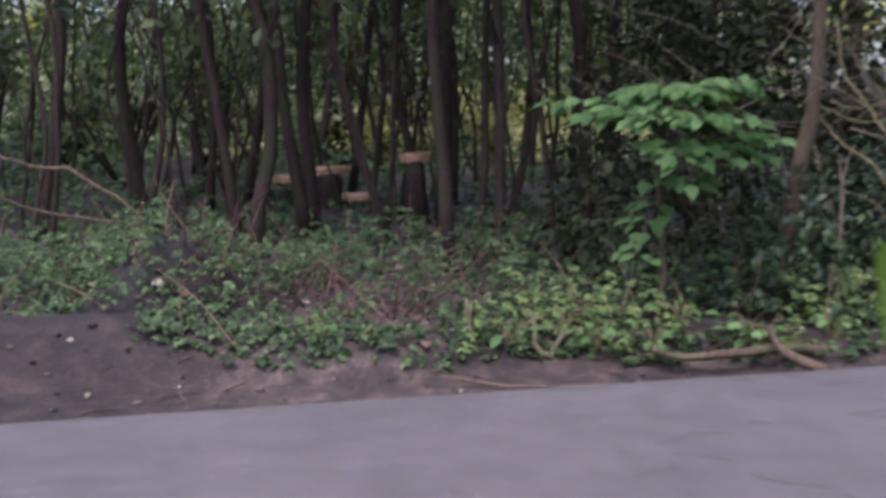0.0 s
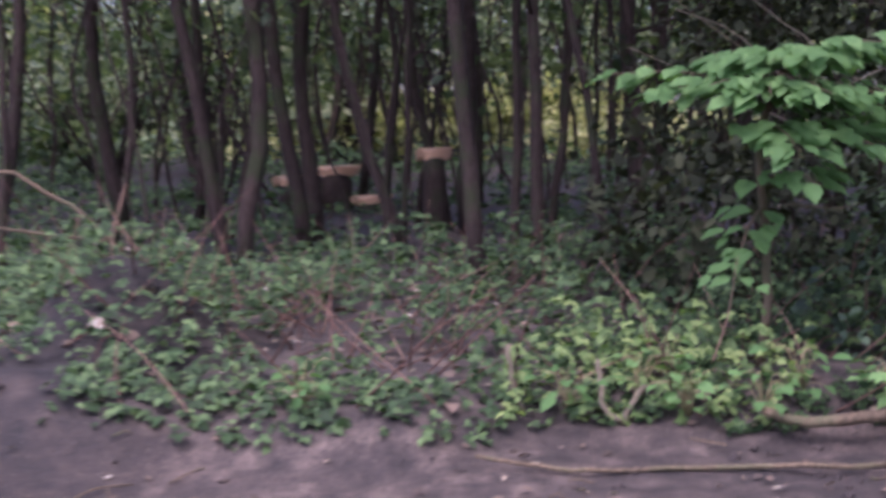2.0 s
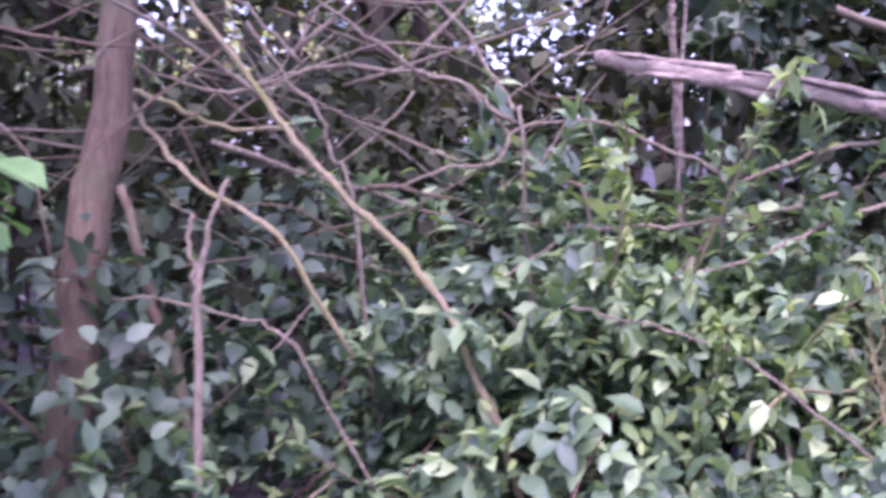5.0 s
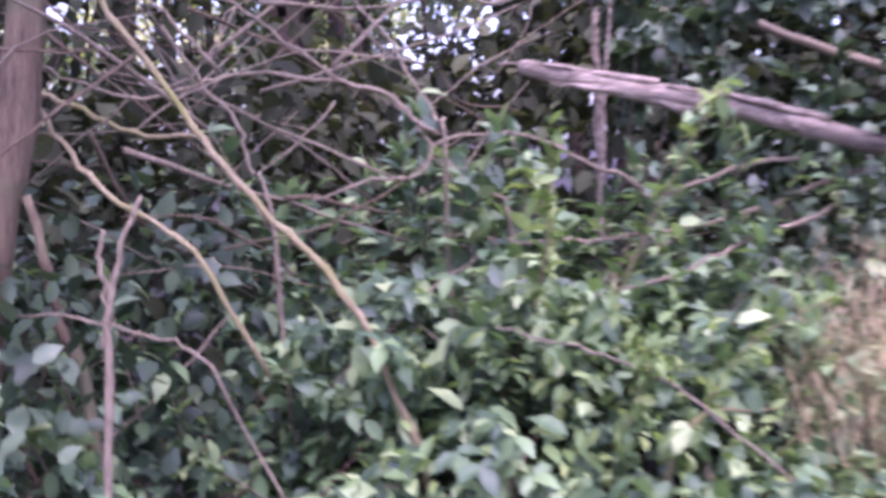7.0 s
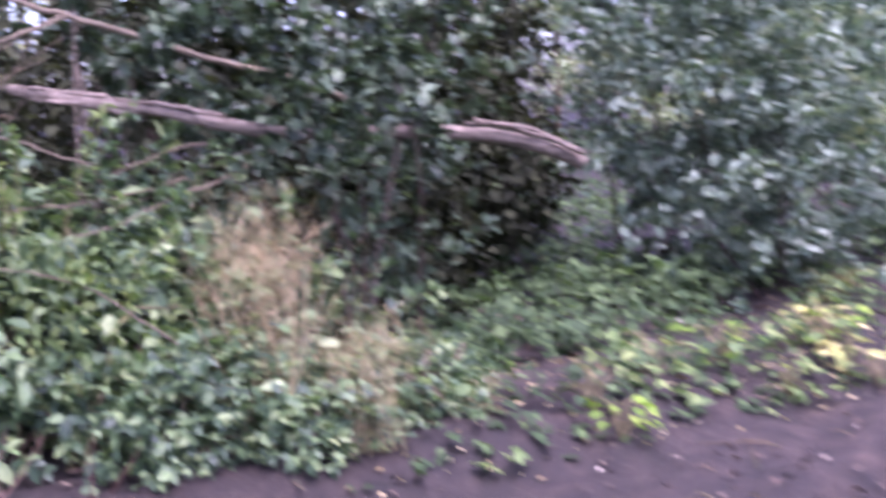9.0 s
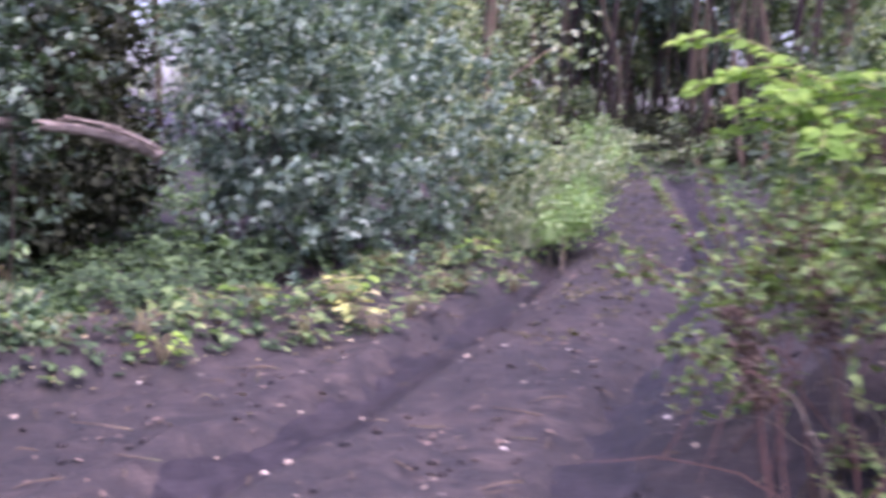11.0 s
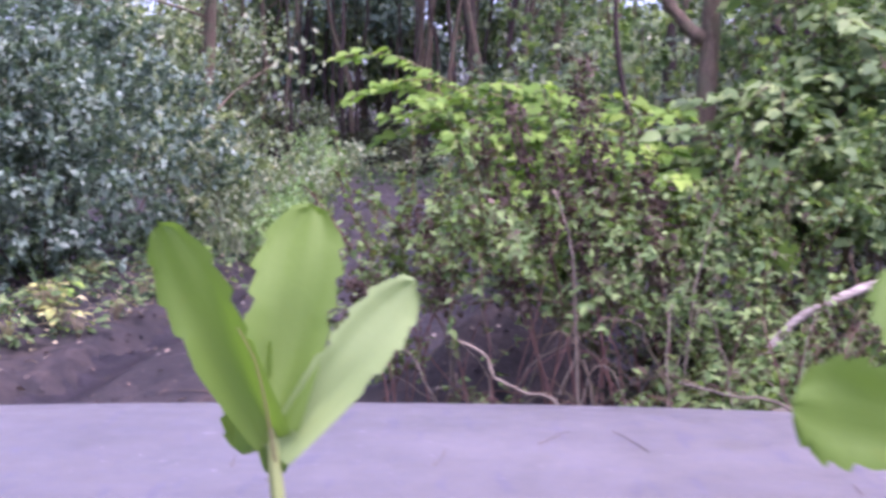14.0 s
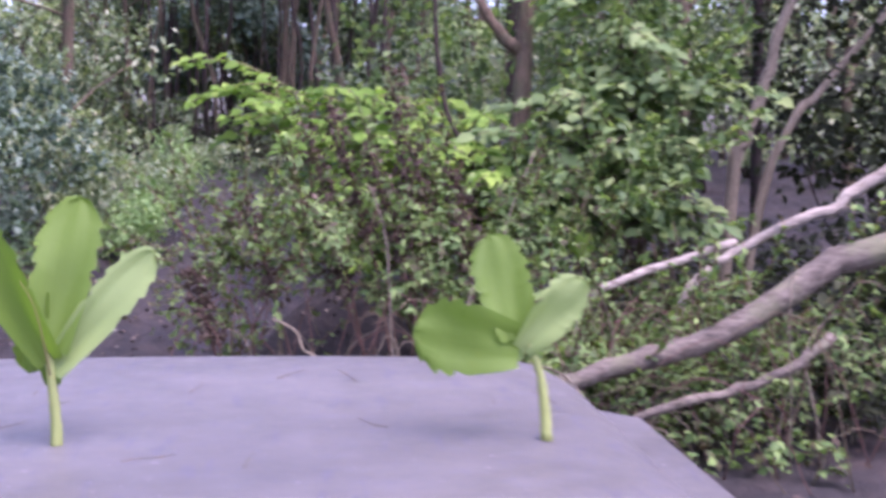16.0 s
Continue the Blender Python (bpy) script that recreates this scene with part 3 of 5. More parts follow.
# trees at the end of the track and beyond the thicket
far_spots = []
while len(far_spots) < 84:
    x, y = rf.uniform(13.5, 38), rf.uniform(-10, 20)
    if (abs(y - track_y(x)) > 1.5 or x > 24) and all((x - a) ** 2 + (y - b) ** 2 > 1.2 for a, b in far_spots):
        far_spots.append((x, y))
# grey bark and pale crowns put distance haze into the colours
for i, (x, y) in enumerate(far_spots):
    forest_tree(x, y, rf.uniform(0.04, 0.1), rf.uniform(8, 13), rf.normal(0, 0.03), 300 + i, 260 if in_stand(x, y) else 1700 if x > 22 else 900, BARK_GREY, 0.55 if in_stand(x, y) else 0.14, L_WOOD if i % 3 == 0 else L_PALE)
# overhead crowns of the first trees thickened to block sky light
for i, (x, y) in enumerate([(8.5, -1.8), (9.5, 0.4), (10.5, -3.0), (7.6, -3.2), (11.5, 1.6), (6.6, -4.6), (12.4, -0.8), (8.9, -5.5), (4.6, 10.6), (6.3, 10.2), (7.8, 11.4), (9.8, 10.6), (5.4, 12.4)]):
    # L_SHADE paints shade and L_PALE haze into the leaves
    forest_tree(x, y, rf.uniform(0.06, 0.12), rf.uniform(7, 10), rf.normal(0, 0.04), 400 + i, 1400 if i in (1, 4) else 2600 if i < 8 else 900, leaf=L_PALE if i in (1, 4) else L_SHADE if i < 8 else L_WOOD)


def far_shrub(x, y, w, h, seed, material=L_WOOD, n=900, size=0.13):
    r = np.random.default_rng(seed)
    z = ground_z(x, y)
    t = thing("woodland_shrub", (x, y, z), "loose leafy woodland shrub under the trees", "shrub", "woodland shrubs")
    stems = [tube([(x, y, z - 0.05), (x + r.normal(0, w * 0.3), y + r.normal(0, w * 0.3), z + h * 0.5), (x + r.normal(0, w * 0.6), y + r.normal(0, w * 0.6), z + h * 0.95)], 0.025, 0.006, 5, 0.01, 3, seed + k) for k in range(6)]
    v, f = joined(stems)
    under("stem_tangle", mesh_of("stem_tangle", v, f, BARK), t, "", "stuff")
    blobs = [((x + r.normal(0, w * 0.5), y + r.normal(0, w * 0.5), z + h * r.uniform(0.3, 0.95)), (w * 0.45, w * 0.45, h * 0.2), n // 8) for _ in range(8)]
    v, f = blob_leaves(blobs, size, PLAIN, False, 0.1, r)
    under("foliage", mesh_of("foliage", v, f, material, False), t)
    return t


for i in range(15):
    x, y = rf.uniform(-13, 11), rf.uniform(14, 20)
    far_shrub(x, y, rf.uniform(0.8, 1.4), rf.uniform(1.6, 4.5), 500 + i, L_WOOD, 600)
# L_SUNNY and L_PALE here carry painted sunlight
for i in range(50):
    x, y = rf.uniform(-8, 6), rf.uniform(19, 27)
    tall = rf.uniform(2.0, 4.8)
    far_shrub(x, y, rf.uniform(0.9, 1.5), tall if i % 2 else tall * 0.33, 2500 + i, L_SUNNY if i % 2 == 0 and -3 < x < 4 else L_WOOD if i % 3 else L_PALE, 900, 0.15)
# every third shrub has sunlight painted into its leaves
for i in range(46):
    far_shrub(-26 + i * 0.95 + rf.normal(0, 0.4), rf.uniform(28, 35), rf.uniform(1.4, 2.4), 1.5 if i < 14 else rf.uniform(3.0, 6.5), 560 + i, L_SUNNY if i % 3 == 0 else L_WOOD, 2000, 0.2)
for i in range(9):
    far_shrub(rf.uniform(-10, -4), rf.uniform(14.5, 18), rf.uniform(1.0, 1.5), rf.uniform(2.0, 3.6), 2700 + i, L_WOOD, 800, 0.14)
for i in range(70):
    x, y = rf.uniform(-7, 4), rf.uniform(8.8, 16)
    forest_tree(x, y, rf.uniform(0.008, 0.024), rf.uniform(3.2, 6.0), rf.normal(-0.03, 0.16), 1200 + i, 120)
# pale shrubs here are haze painted into the leaf colour
for i in range(48):
    x, y = rf.uniform(13, 30), rf.uniform(-8, 18)
    if abs(y - track_y(x)) > 2.0 and not in_stand(x, y):
        far_shrub(x, y, rf.uniform(0.9, 1.6), rf.uniform(1.2, 3.6), 700 + i, L_WOOD if i % 3 else L_PALE, 1100, 0.12)
# the pale leaves of this far row also paint haze
for i in range(44):
    far_shrub(rf.uniform(30, 38), -16 + i * 0.95 + rf.normal(0, 0.4), rf.uniform(1.4, 2.2), rf.uniform(2.6, 5.0), 800 + i, L_WOOD if i % 3 == 0 else L_PALE, 2600, 0.2)

# low shrubs: dark ones paint the hollow's shade, pale ones its haze
for i in range(10):
    far_shrub(rf.uniform(20, 24), rf.uniform(3.0, 10.0), rf.uniform(0.8, 1.3), rf.uniform(0.5, 1.0), 900 + i, L_PALE if i % 3 == 0 else L_SHADE, 1200, 0.1)

# pale crowns over the stand: haze put into the leaf colour
for i in range(90):
    x, y = rf.uniform(18.5, 27), rf.uniform(4.0, 12.5)
    if in_stand(x, y) and (abs(y - track_y(x)) > 1.2 or x > 23):
        forest_tree(x, y, rf.uniform(0.022, 0.055), rf.uniform(8, 12), rf.normal(0, 0.04), 3300 + i, 200, BARK if i % 3 else BARK_GREY, 0.55, L_PALE)
# shade between the far trunks painted into the dark shrubs, haze into the pale
for i in range(16):
    far_shrub(rf.uniform(23, 28), 4.0 + i * 0.62, rf.uniform(0.8, 1.3), rf.uniform(0.5, 1.1), 3400 + i, L_SHADE if i % 3 else L_PALE, 700, 0.12)
# grey-green leaves stand in for haze behind the stand
for i in range(9):
    far_shrub(rf.uniform(26, 30), 4.6 + i * 1.05, rf.uniform(1.1, 1.5), rf.uniform(3.0, 5.0), 950 + i, L_GREY if i % 2 else L_WOOD, 1900, 0.2)

# low stumps with pale orange sawn tops under the trees
for x, y, z, s in [(-1.65, 13.2, 0.62, 0.2), (-1.27, 13.3, 0.7, 0.24), (-0.27, 11.3, 0.9, 0.14), (-0.92, 13.2, 0.42, 0.2)]:
    n = 14
    ring = [(s * math.cos(a) * (1 + 0.2 * math.sin(3 * a)), 0.6 * s * math.sin(a), 0.02 * math.sin(4 * a)) for a in np.linspace(0, 2 * math.pi, n, endpoint=False)]
    v = [(px, py, pz + 0.035) for px, py, pz in ring] + [(0.9 * px, 0.9 * py, pz - 0.035) for px, py, pz in ring]
    f = [tuple(range(n)), tuple(range(n, 2 * n))[::-1]] + [(k, k + n, (k + 1) % n + n, (k + 1) % n) for k in range(n)]
    g = ground_z(x, y)
    t = thing("tree_stump", (x, y, g), "low tree stump with a pale orange sawn top", "stump", "sawn stumps")
    sv, sf = tube([(x, y, g - 0.05), (x, y, z - 0.03)], s * 0.75, s * 0.6, 9, 0.0, 2, 3)
    under("stump_body", mesh_of("stump_body", sv, sf, BARK), t)
    top = part("sawn_top", mesh_of("sawn_top", v, f, BARKSLAB, False), t)
    top.location = Vector((0, 0, z - g))


# ---- shrubs ----
def shrub(name, label, blobs, size, material, seed, stem_material=BARK_GREY, stems=9, shape=FINE, trefoil=False, category="shrub", inner=0.5, spread=0.9, kind="", r_stem=0.009, shoots=0, gap=None):
    r = np.random.default_rng(seed)
    cs = np.array([b[0] for b in blobs])
    bx, by = cs[:, 0].mean(), cs[:, 1].mean()
    base = np.array([bx, by, ground_z(bx, by)])
    t = thing(name, base, label, category, kind=kind)
    for k in range(stems):
        c, rad, _ = blobs[r.integers(len(blobs))]
        e = np.array(c) + unit(r.normal(0, 1, 3)) * np.array(rad) * 0.85
        e[2] = max(e[2], 0.25)
        s = np.array([c[0] + r.normal(0, 0.55 * rad[0]), c[1] + r.normal(0, 0.55 * rad[1]), 0])
        s[2] = ground_z(s[0], s[1]) - 0.04
        under("stem", mesh_of("stem", *tube([s, (s + e) / 2 + r.normal(0, 0.07, 3) + [0, 0, 0.1], e], r_stem, r_stem * 0.3, 6, 0.006, 3, seed + k), stem_material), t)
    pieces = [blob_leaves(blobs, size, shape, trefoil, inner, r, spread, gap)]
    for k in range(shoots):
        c, rad, _ = blobs[r.integers(len(blobs))]
        d = unit(r.normal(0, 1, 3) + [0, -0.3, 0.7])
        s = np.array(c) + d * np.array(rad) * 0.8
        e = s + unit(d + [0, 0, r.uniform(0.0, 0.9)]) * r.uniform(0.2, 0.5)
        m = (s + e) / 2 + r.normal(0, 0.03, 3)
        under("shoot", mesh_of("shoot", *tube([s, m, e], 0.004, 0.0015, 5, 0.0, 3, seed + k), stem_material), t)
        q = spline([s, m, e], 9)
        q = np.repeat(q, 2, 0)
        w = unit(e - s) * 0.5 + r.normal(0, 0.7, q.shape)
        pieces.append(leaves(q, w, np.array([0, 0, 1.0]) + r.normal(0, 0.4, q.shape), r.uniform(0.7, 1.2, len(q)) * size, shape))
    v, f = joined(pieces)
    under("foliage", mesh_of("foliage", v, f, material), t, kind="stuff")
    return t


# the dense bramble bank in front of the stop
thicket = shrub("bramble_thicket", "dense bramble thicket with small green leaves", [((3.0, 6.75, 0.55), (0.58, 0.5, 0.55), 2200), ((3.2, 6.55, 0.6), (0.65, 0.45, 0.52), 3000), ((3.6, 6.35, 0.5), (0.6, 0.45, 0.47), 2400),
      ((3.05, 6.3, 0.4), (0.5, 0.35, 0.42), 1800), ((2.35, 6.7, 0.3), (0.45, 0.35, 0.35), 450), ((3.9, 6.2, 0.35), (0.6, 0.4, 0.35), 1600)], 0.064, L_BRAMBLE, 31, TWIG, 40, MIDDLE, True, shoots=90, gap=(3.6, -0.08))
# the broad leaves on its face, each on its own
bramble_leaf = mesh_of("leaf", *MIDDLE, L_BLADE)
rk = np.random.default_rng(311)
for k in range(290):
    c, rad = (((3.0, 6.75, 0.55), (0.58, 0.5, 0.55)), ((3.2, 6.55, 0.6), (0.65, 0.45, 0.52)), ((3.6, 6.35, 0.5), (0.6, 0.45, 0.47)), ((3.05, 6.3, 0.4), (0.5, 0.35, 0.42)), ((3.9, 6.2, 0.35), (0.6, 0.4, 0.35)))[k % 5]
    d = Vector((rk.normal(-0.25, 0.6), -abs(rk.normal(0.8, 0.4)), rk.normal(0.35, 0.5))).normalized()
    p = Vector(c) + Vector(d[i] * rad[i] for i in range(3)) * rk.uniform(0.96, 1.1)
    way = d * 0.5 + Vector(rk.normal(0, 0.8, 3)) + Vector((0, 0, -0.3))
    up = d * 0.6 + Vector((0, 0, 0.8)) + Vector(rk.normal(0, 0.25, 3))
    leaf_on(thicket, "leaf", bramble_leaf, p - thicket.location, way, up, rk.uniform(0.055, 0.09))
shrub("young_bramble_shoots", "fresh light green shoots arching out of the brambles", [((2.95, 6.2, 0.8), (0.3, 0.2, 0.2), 130), ((3.15, 6.12, 0.6), (0.4, 0.2, 0.26), 200), ((3.4, 6.05, 0.5), (0.35, 0.18, 0.2), 150), ((2.7, 6.25, 0.5), (0.3, 0.15, 0.3), 150)], 0.052, L_HAZEL, 310, TWIG_GREEN, 10, SLIM, False, inner=0.4, shoots=6)
shrub("verge_bramble", "low bramble and nettle in front of the dry grass", [((3.75, 5.75, 0.22), (0.45, 0.22, 0.24), 800), ((4.2, 5.75, 0.2), (0.5, 0.25, 0.22), 800), ((3.35, 5.85, 0.3), (0.4, 0.22, 0.32), 800)], 0.048, L_BRAMBLE, 311, TWIG, 12, FINE, True)
shrub("ivy_tangle", "ivy growing up round a tree foot", [((1.95, 6.6, 0.6), (0.3, 0.22, 0.5), 380), ((1.75, 6.7, 0.35), (0.5, 0.3, 0.35), 260), ((2.35, 6.95, 0.75), (0.5, 0.3, 0.45), 700)], 0.06, L_LAUREL, 32, BARK_GREY, 10)
# dark backing: the wood's shade is painted into these leaves
shrub("shade_bush", "leafy bush behind the brambles with the wood's shade painted into its leaves", [((3.0, 7.6, 1.0), (1.3, 0.6, 0.7), 1700), ((4.4, 7.4, 1.2), (1.0, 0.6, 0.9), 1800), ((1.3, 7.9, 0.6), (0.9, 0.5, 0.5), 900), ((2.5, 8.6, 1.6), (0.9, 0.5, 0.8), 1500), ((4.9, 8.3, 2.1), (0.9, 0.5, 0.9), 1700), ((3.5, 9.2, 1.1), (1.5, 0.6, 0.45), 2200), ((1.5, 8.8, 1.2), (0.8, 0.5, 0.7), 1000), ((5.6, 7.3, 0.7), (0.9, 0.4, 0.65), 2200), ((6.3, 7.5, 1.1), (0.9, 0.5, 1.0), 2400), ((5.2, 7.7, 1.9), (1.0, 0.5, 0.9), 2400), ((5.0, 8.7, 2.5), (1.0, 0.5, 0.7), 2000), ((2.0, 9.3, 2.1), (0.8, 0.5, 0.6), 1300), ((4.5, 7.0, 0.5), (0.8, 0.4, 0.5), 1200), ((4.4, 9.4, 1.3), (1.1, 0.4, 0.36), 1300), ((4.9, 9.2, 1.6), (0.7, 0.3, 0.25), 500), ((6.7, 7.5, 1.7), (0.55, 0.4, 0.6), 1500), ((6.9, 7.9, 2.5), (0.8, 0.4, 0.6), 1800), ((6.6, 7.2, 0.9), (0.5, 0.35, 0.5), 1300), ((7.6, 8.3, 2.2), (0.9, 0.4, 0.9), 1800), ((6.0, 7.8, 2.6), (0.7, 0.4, 0.6), 1400)], 0.08, L_SHADE, 33, BARK, 14)
shrub("laurel_bush", "dark evergreen bush with glossy leaves", [((4.45, 7.2, 1.4), (0.55, 0.25, 0.5), 1300), ((5.0, 6.98, 1.65), (0.7, 0.4, 0.7), 1600), ((5.55, 7.0, 1.55), (0.65, 0.4, 0.75), 1300), ((4.6, 6.5, 0.8), (0.7, 0.35, 0.4), 900),
      ((5.2, 6.9, 2.3), (1.0, 0.6, 0.6), 1500), ((4.02, 6.15, 1.25), (0.13, 0.1, 0.2), 130), ((4.1, 6.0, 1.0), (0.18, 0.1, 0.12), 90), ((4.62, 6.15, 1.42), (0.26, 0.13, 0.17), 230), ((3.6, 6.6, 1.52), (0.12, 0.1, 0.1), 30)], 0.068, L_LAUREL, 34, BARK, 12, shoots=90, gap=(2.7, 0.04))
shrub("grey_leaved_bush", "large rounded bush with grey-green leaves beside the track", [((7.25, 6.5, 1.3), (0.55, 0.6, 0.8), 2400), ((7.4, 6.35, 1.25), (0.9, 0.8, 1.0), 3300), ((8.2, 6.2, 1.15), (0.9, 0.8, 0.95), 2800), ((7.6, 6.9, 2.2), (0.9, 0.8, 0.7), 2400),
      ((8.6, 6.7, 1.8), (1.1, 0.9, 0.7), 2400), ((9.3, 6.0, 1.0), (0.8, 0.65, 0.75), 2100), ((7.6, 6.0, 0.7), (0.8, 0.5, 0.5), 2000)], 0.078, L_GREY, 35, BARK, 30, MIDDLE, inner=0.45, shoots=300, gap=(2.3, 0.03))
shrub("feathery_shrub", "pale green feathery shrub at the track edge", [((10.2, 5.9, 0.95), (0.7, 0.5, 0.5), 1500), ((10.9, 5.8, 0.8), (0.6, 0.45, 0.4), 1300), ((11.5, 5.45, 0.75), (0.5, 0.4, 0.35), 1000), ((10.0, 5.5, 0.5), (0.8, 0.35, 0.35), 1000), ((10.3, 6.6, 1.5), (0.9, 0.6, 0.6), 1400)], 0.06, L_PALE, 36, TWIG, 16, shoots=70, gap=(3.0, -0.15))
shrub("soft_green_shrub", "soft rounded bright green shrub along the track", [((13.5, 6.05, 0.9), (0.42, 0.35, 0.3), 900), ((13.1, 6.2, 0.65), (0.45, 0.4, 0.35), 700), ((13.9, 6.3, 1.15), (0.3, 0.3, 0.25), 400)], 0.055, L_FRESH, 361, TWIG, 8, inner=0.3)
shrub("soft_green_shrub", "low fluffy bright green shrub beside the rut", [((10.2, 5.1, 0.5), (0.38, 0.3, 0.28), 1000), ((10.6, 5.25, 0.55), (0.35, 0.3, 0.3), 700), ((9.8, 5.15, 0.4), (0.32, 0.25, 0.22), 500)], 0.045, L_FRESH, 362, TWIG, 8, inner=0.3)
# the thicket on the other side of the track
shrub("bramble_mound", "untidy airy bramble mound with red-brown stems", [((3.95, 1.65, 0.86), (0.42, 0.4, 0.19), 400), ((4.2, 1.2, 0.78), (0.6, 0.48, 0.33), 1100), ((4.4, 0.7, 0.45), (0.7, 0.5, 0.4), 1400), ((4.6, 0.1, 0.32), (0.7, 0.5, 0.3), 1300), ((3.95, 0.6, 0.25), (0.6, 0.4, 0.2), 500),
      ((4.9, 1.6, 0.6), (0.6, 0.6, 0.5), 900), ((4.05, 2.1, 0.72), (0.3, 0.28, 0.14), 170), ((4.6, 2.3, 0.45), (0.5, 0.35, 0.4), 500), ((4.9, -0.6, 0.3), (0.6, 0.5, 0.25), 700), ((3.8, 0.75, 0.3), (0.4, 0.4, 0.22), 700), ((3.95, 0.15, 0.25), (0.5, 0.5, 0.2), 800), ((4.2, -0.4, 0.35), (0.5, 0.5, 0.25), 700), ((4.5, 0.9, 0.85), (0.5, 0.5, 0.22), 700)], 0.043, L_MOUND, 37, L_DEAD, 46, MIDDLE, True, r_stem=0.0035, inner=0.15, shoots=150, gap=(3.4, -0.1))


def sprays_on(t, lines, leaf, material, single_material, stem_material, r, singles=290):
    """Flat leafy sprays: each line is (start, angle, reach, rise), with leaves in two rows along a twig. The front leaves are parts of their own."""
    shape, rest = mesh_of("leaf", *FINE, single_material), []
    for k, (st, ang, reach, rise) in enumerate(sorted(lines, key=lambda q: q[0][0])):
        st = np.array(st, float)
        a = radians(ang)
        d = np.array([math.cos(a), math.sin(a), 0])
        e = st + d * reach + [0, 0, rise]
        m = (st + e) / 2 + [0, 0, 0.12 * reach]
        b = under("branch", mesh_of("branch", *tube([st, m, e], 0.006, 0.002, 5, 0.002, 4, k), stem_material), t)
        side = np.array([-d[1], d[0], 0])
        for q in spline([st, m, e], max(4, int(reach / leaf * 1.5)))[1:]:
            for sg in (1, -1):
                p = q + side * sg * r.uniform(0.0, 0.5) * leaf + r.normal(0, 0.012, 3)
                way = d * 0.7 + side * sg * r.uniform(0.4, 1.0) + [0, 0, r.normal(-0.25, 0.15)]
                up = np.array([-0.35, 0, 1.0]) + r.normal(0, 0.34, 3)
                size = r.uniform(0.6, 1.35) * leaf
                if singles > 0:
                    singles -= 1
                    leaf_on(b, "leaf", shape, p, way, up, size)
                else:
                    rest.append((p, way, up, size))
    under("foliage", mesh_of("foliage", *leaves(*(np.array(c) for c in zip(*rest))), material), t, "", "stuff")


rl = np.random.default_rng(380)
lime = thing("lime_green_shrub", (5.4, 1.6, ground_z(5.4, 1.6)), "leggy shrub with layered bright lime-green leaves", "shrub")
lime_lines = []
for k, (px, py, pz) in enumerate([(5.55, 2.35, 1.5), (5.6, 1.95, 1.5), (5.5, 1.6, 1.45), (5.45, 1.25, 1.3), (5.3, 1.95, 1.2), (5.2, 1.5, 1.15), (5.25, 1.0, 1.0), (5.1, 1.75, 0.95)]):
    under("stem", branch_mesh([(5.4 + rl.normal(0, 0.12), 1.55 + rl.normal(0, 0.15), ground_z(5.4, 1.6) - 0.03), ((5.4 + px) / 2, (1.6 + py) / 2, pz * 0.55), (px, py, pz)], 0.012, 0.005, TWIG_GREEN, 7, 0.004, 380 + k), lime)
    for _ in range(12):
        z = pz * rl.uniform(0.62, 1.0)
        f = (z / pz - 0.55) / 0.45
        q = ((5.4 + px) / 2 * (1 - f) + px * f, (1.6 + py) / 2 * (1 - f) + py * f, z)
        lime_lines.append((q, rl.uniform(80, 300), rl.uniform(0.28, 0.52), rl.uniform(-0.06, 0.1)))
lime_lines += [((5.55, 2.3, 1.52), 95, 0.55, 0.12), ((5.55, 2.1, 1.4), 110, 0.5, 0.1), ((5.5, 1.2, 1.0), 250, 0.5, -0.12), ((5.4, 0.9, 0.9), 245, 0.45, -0.1)]
sprays_on(lime, lime_lines, 0.078, L_LIME, L_LIME_ONE, TWIG_GREEN, rl)
spray_bush = thing("hazel_shrub", (5.35, 0.45, ground_z(5.35, 0.45)), "fresh green shrub with drooping leafy sprays round a trunk", "shrub")
hazel_lines = []
for k, (px, py, pz) in enumerate([(5.2, 0.95, 1.25), (5.3, 0.7, 1.6), (5.4, 0.3, 1.75), (5.45, 0.2, 1.6), (5.2, 0.3, 1.25), (5.1, 0.6, 1.0), (5.25, 0.15, 1.05), (5.5, 0.5, 2.0)]):
    under("stem", branch_mesh([(5.35 + rl.normal(0, 0.1), 0.45 + rl.normal(0, 0.1), ground_z(5.35, 0.45) - 0.03), ((5.35 + px) / 2, (0.45 + py) / 2, pz * 0.55), (px, py, pz)], 0.011, 0.005, BARK_GREY, 7, 0.004, 480 + k), spray_bush)
    for _ in range(10):
        f = rl.uniform(0.3, 1.0)
        q = ((5.35 + px) / 2 * (1 - f) + px * f, (0.45 + py) / 2 * (1 - f) + py * f, pz * (0.55 * (1 - f) + f))
        hazel_lines.append((q, rl.uniform(70, 300 if q[1] > 0.5 else 225), rl.uniform(0.28, 0.5), rl.uniform(-0.16, 0.06)))
hazel_lines += [((5.4, 0.2, 1.45), 262, 0.5, -0.02), ((5.35, 0.2, 1.4), 250, 0.42, -0.06)]
sprays_on(spray_bush, hazel_lines, 0.08, L_HAZEL, L_HAZEL_ONE, BARK_GREY, rl)
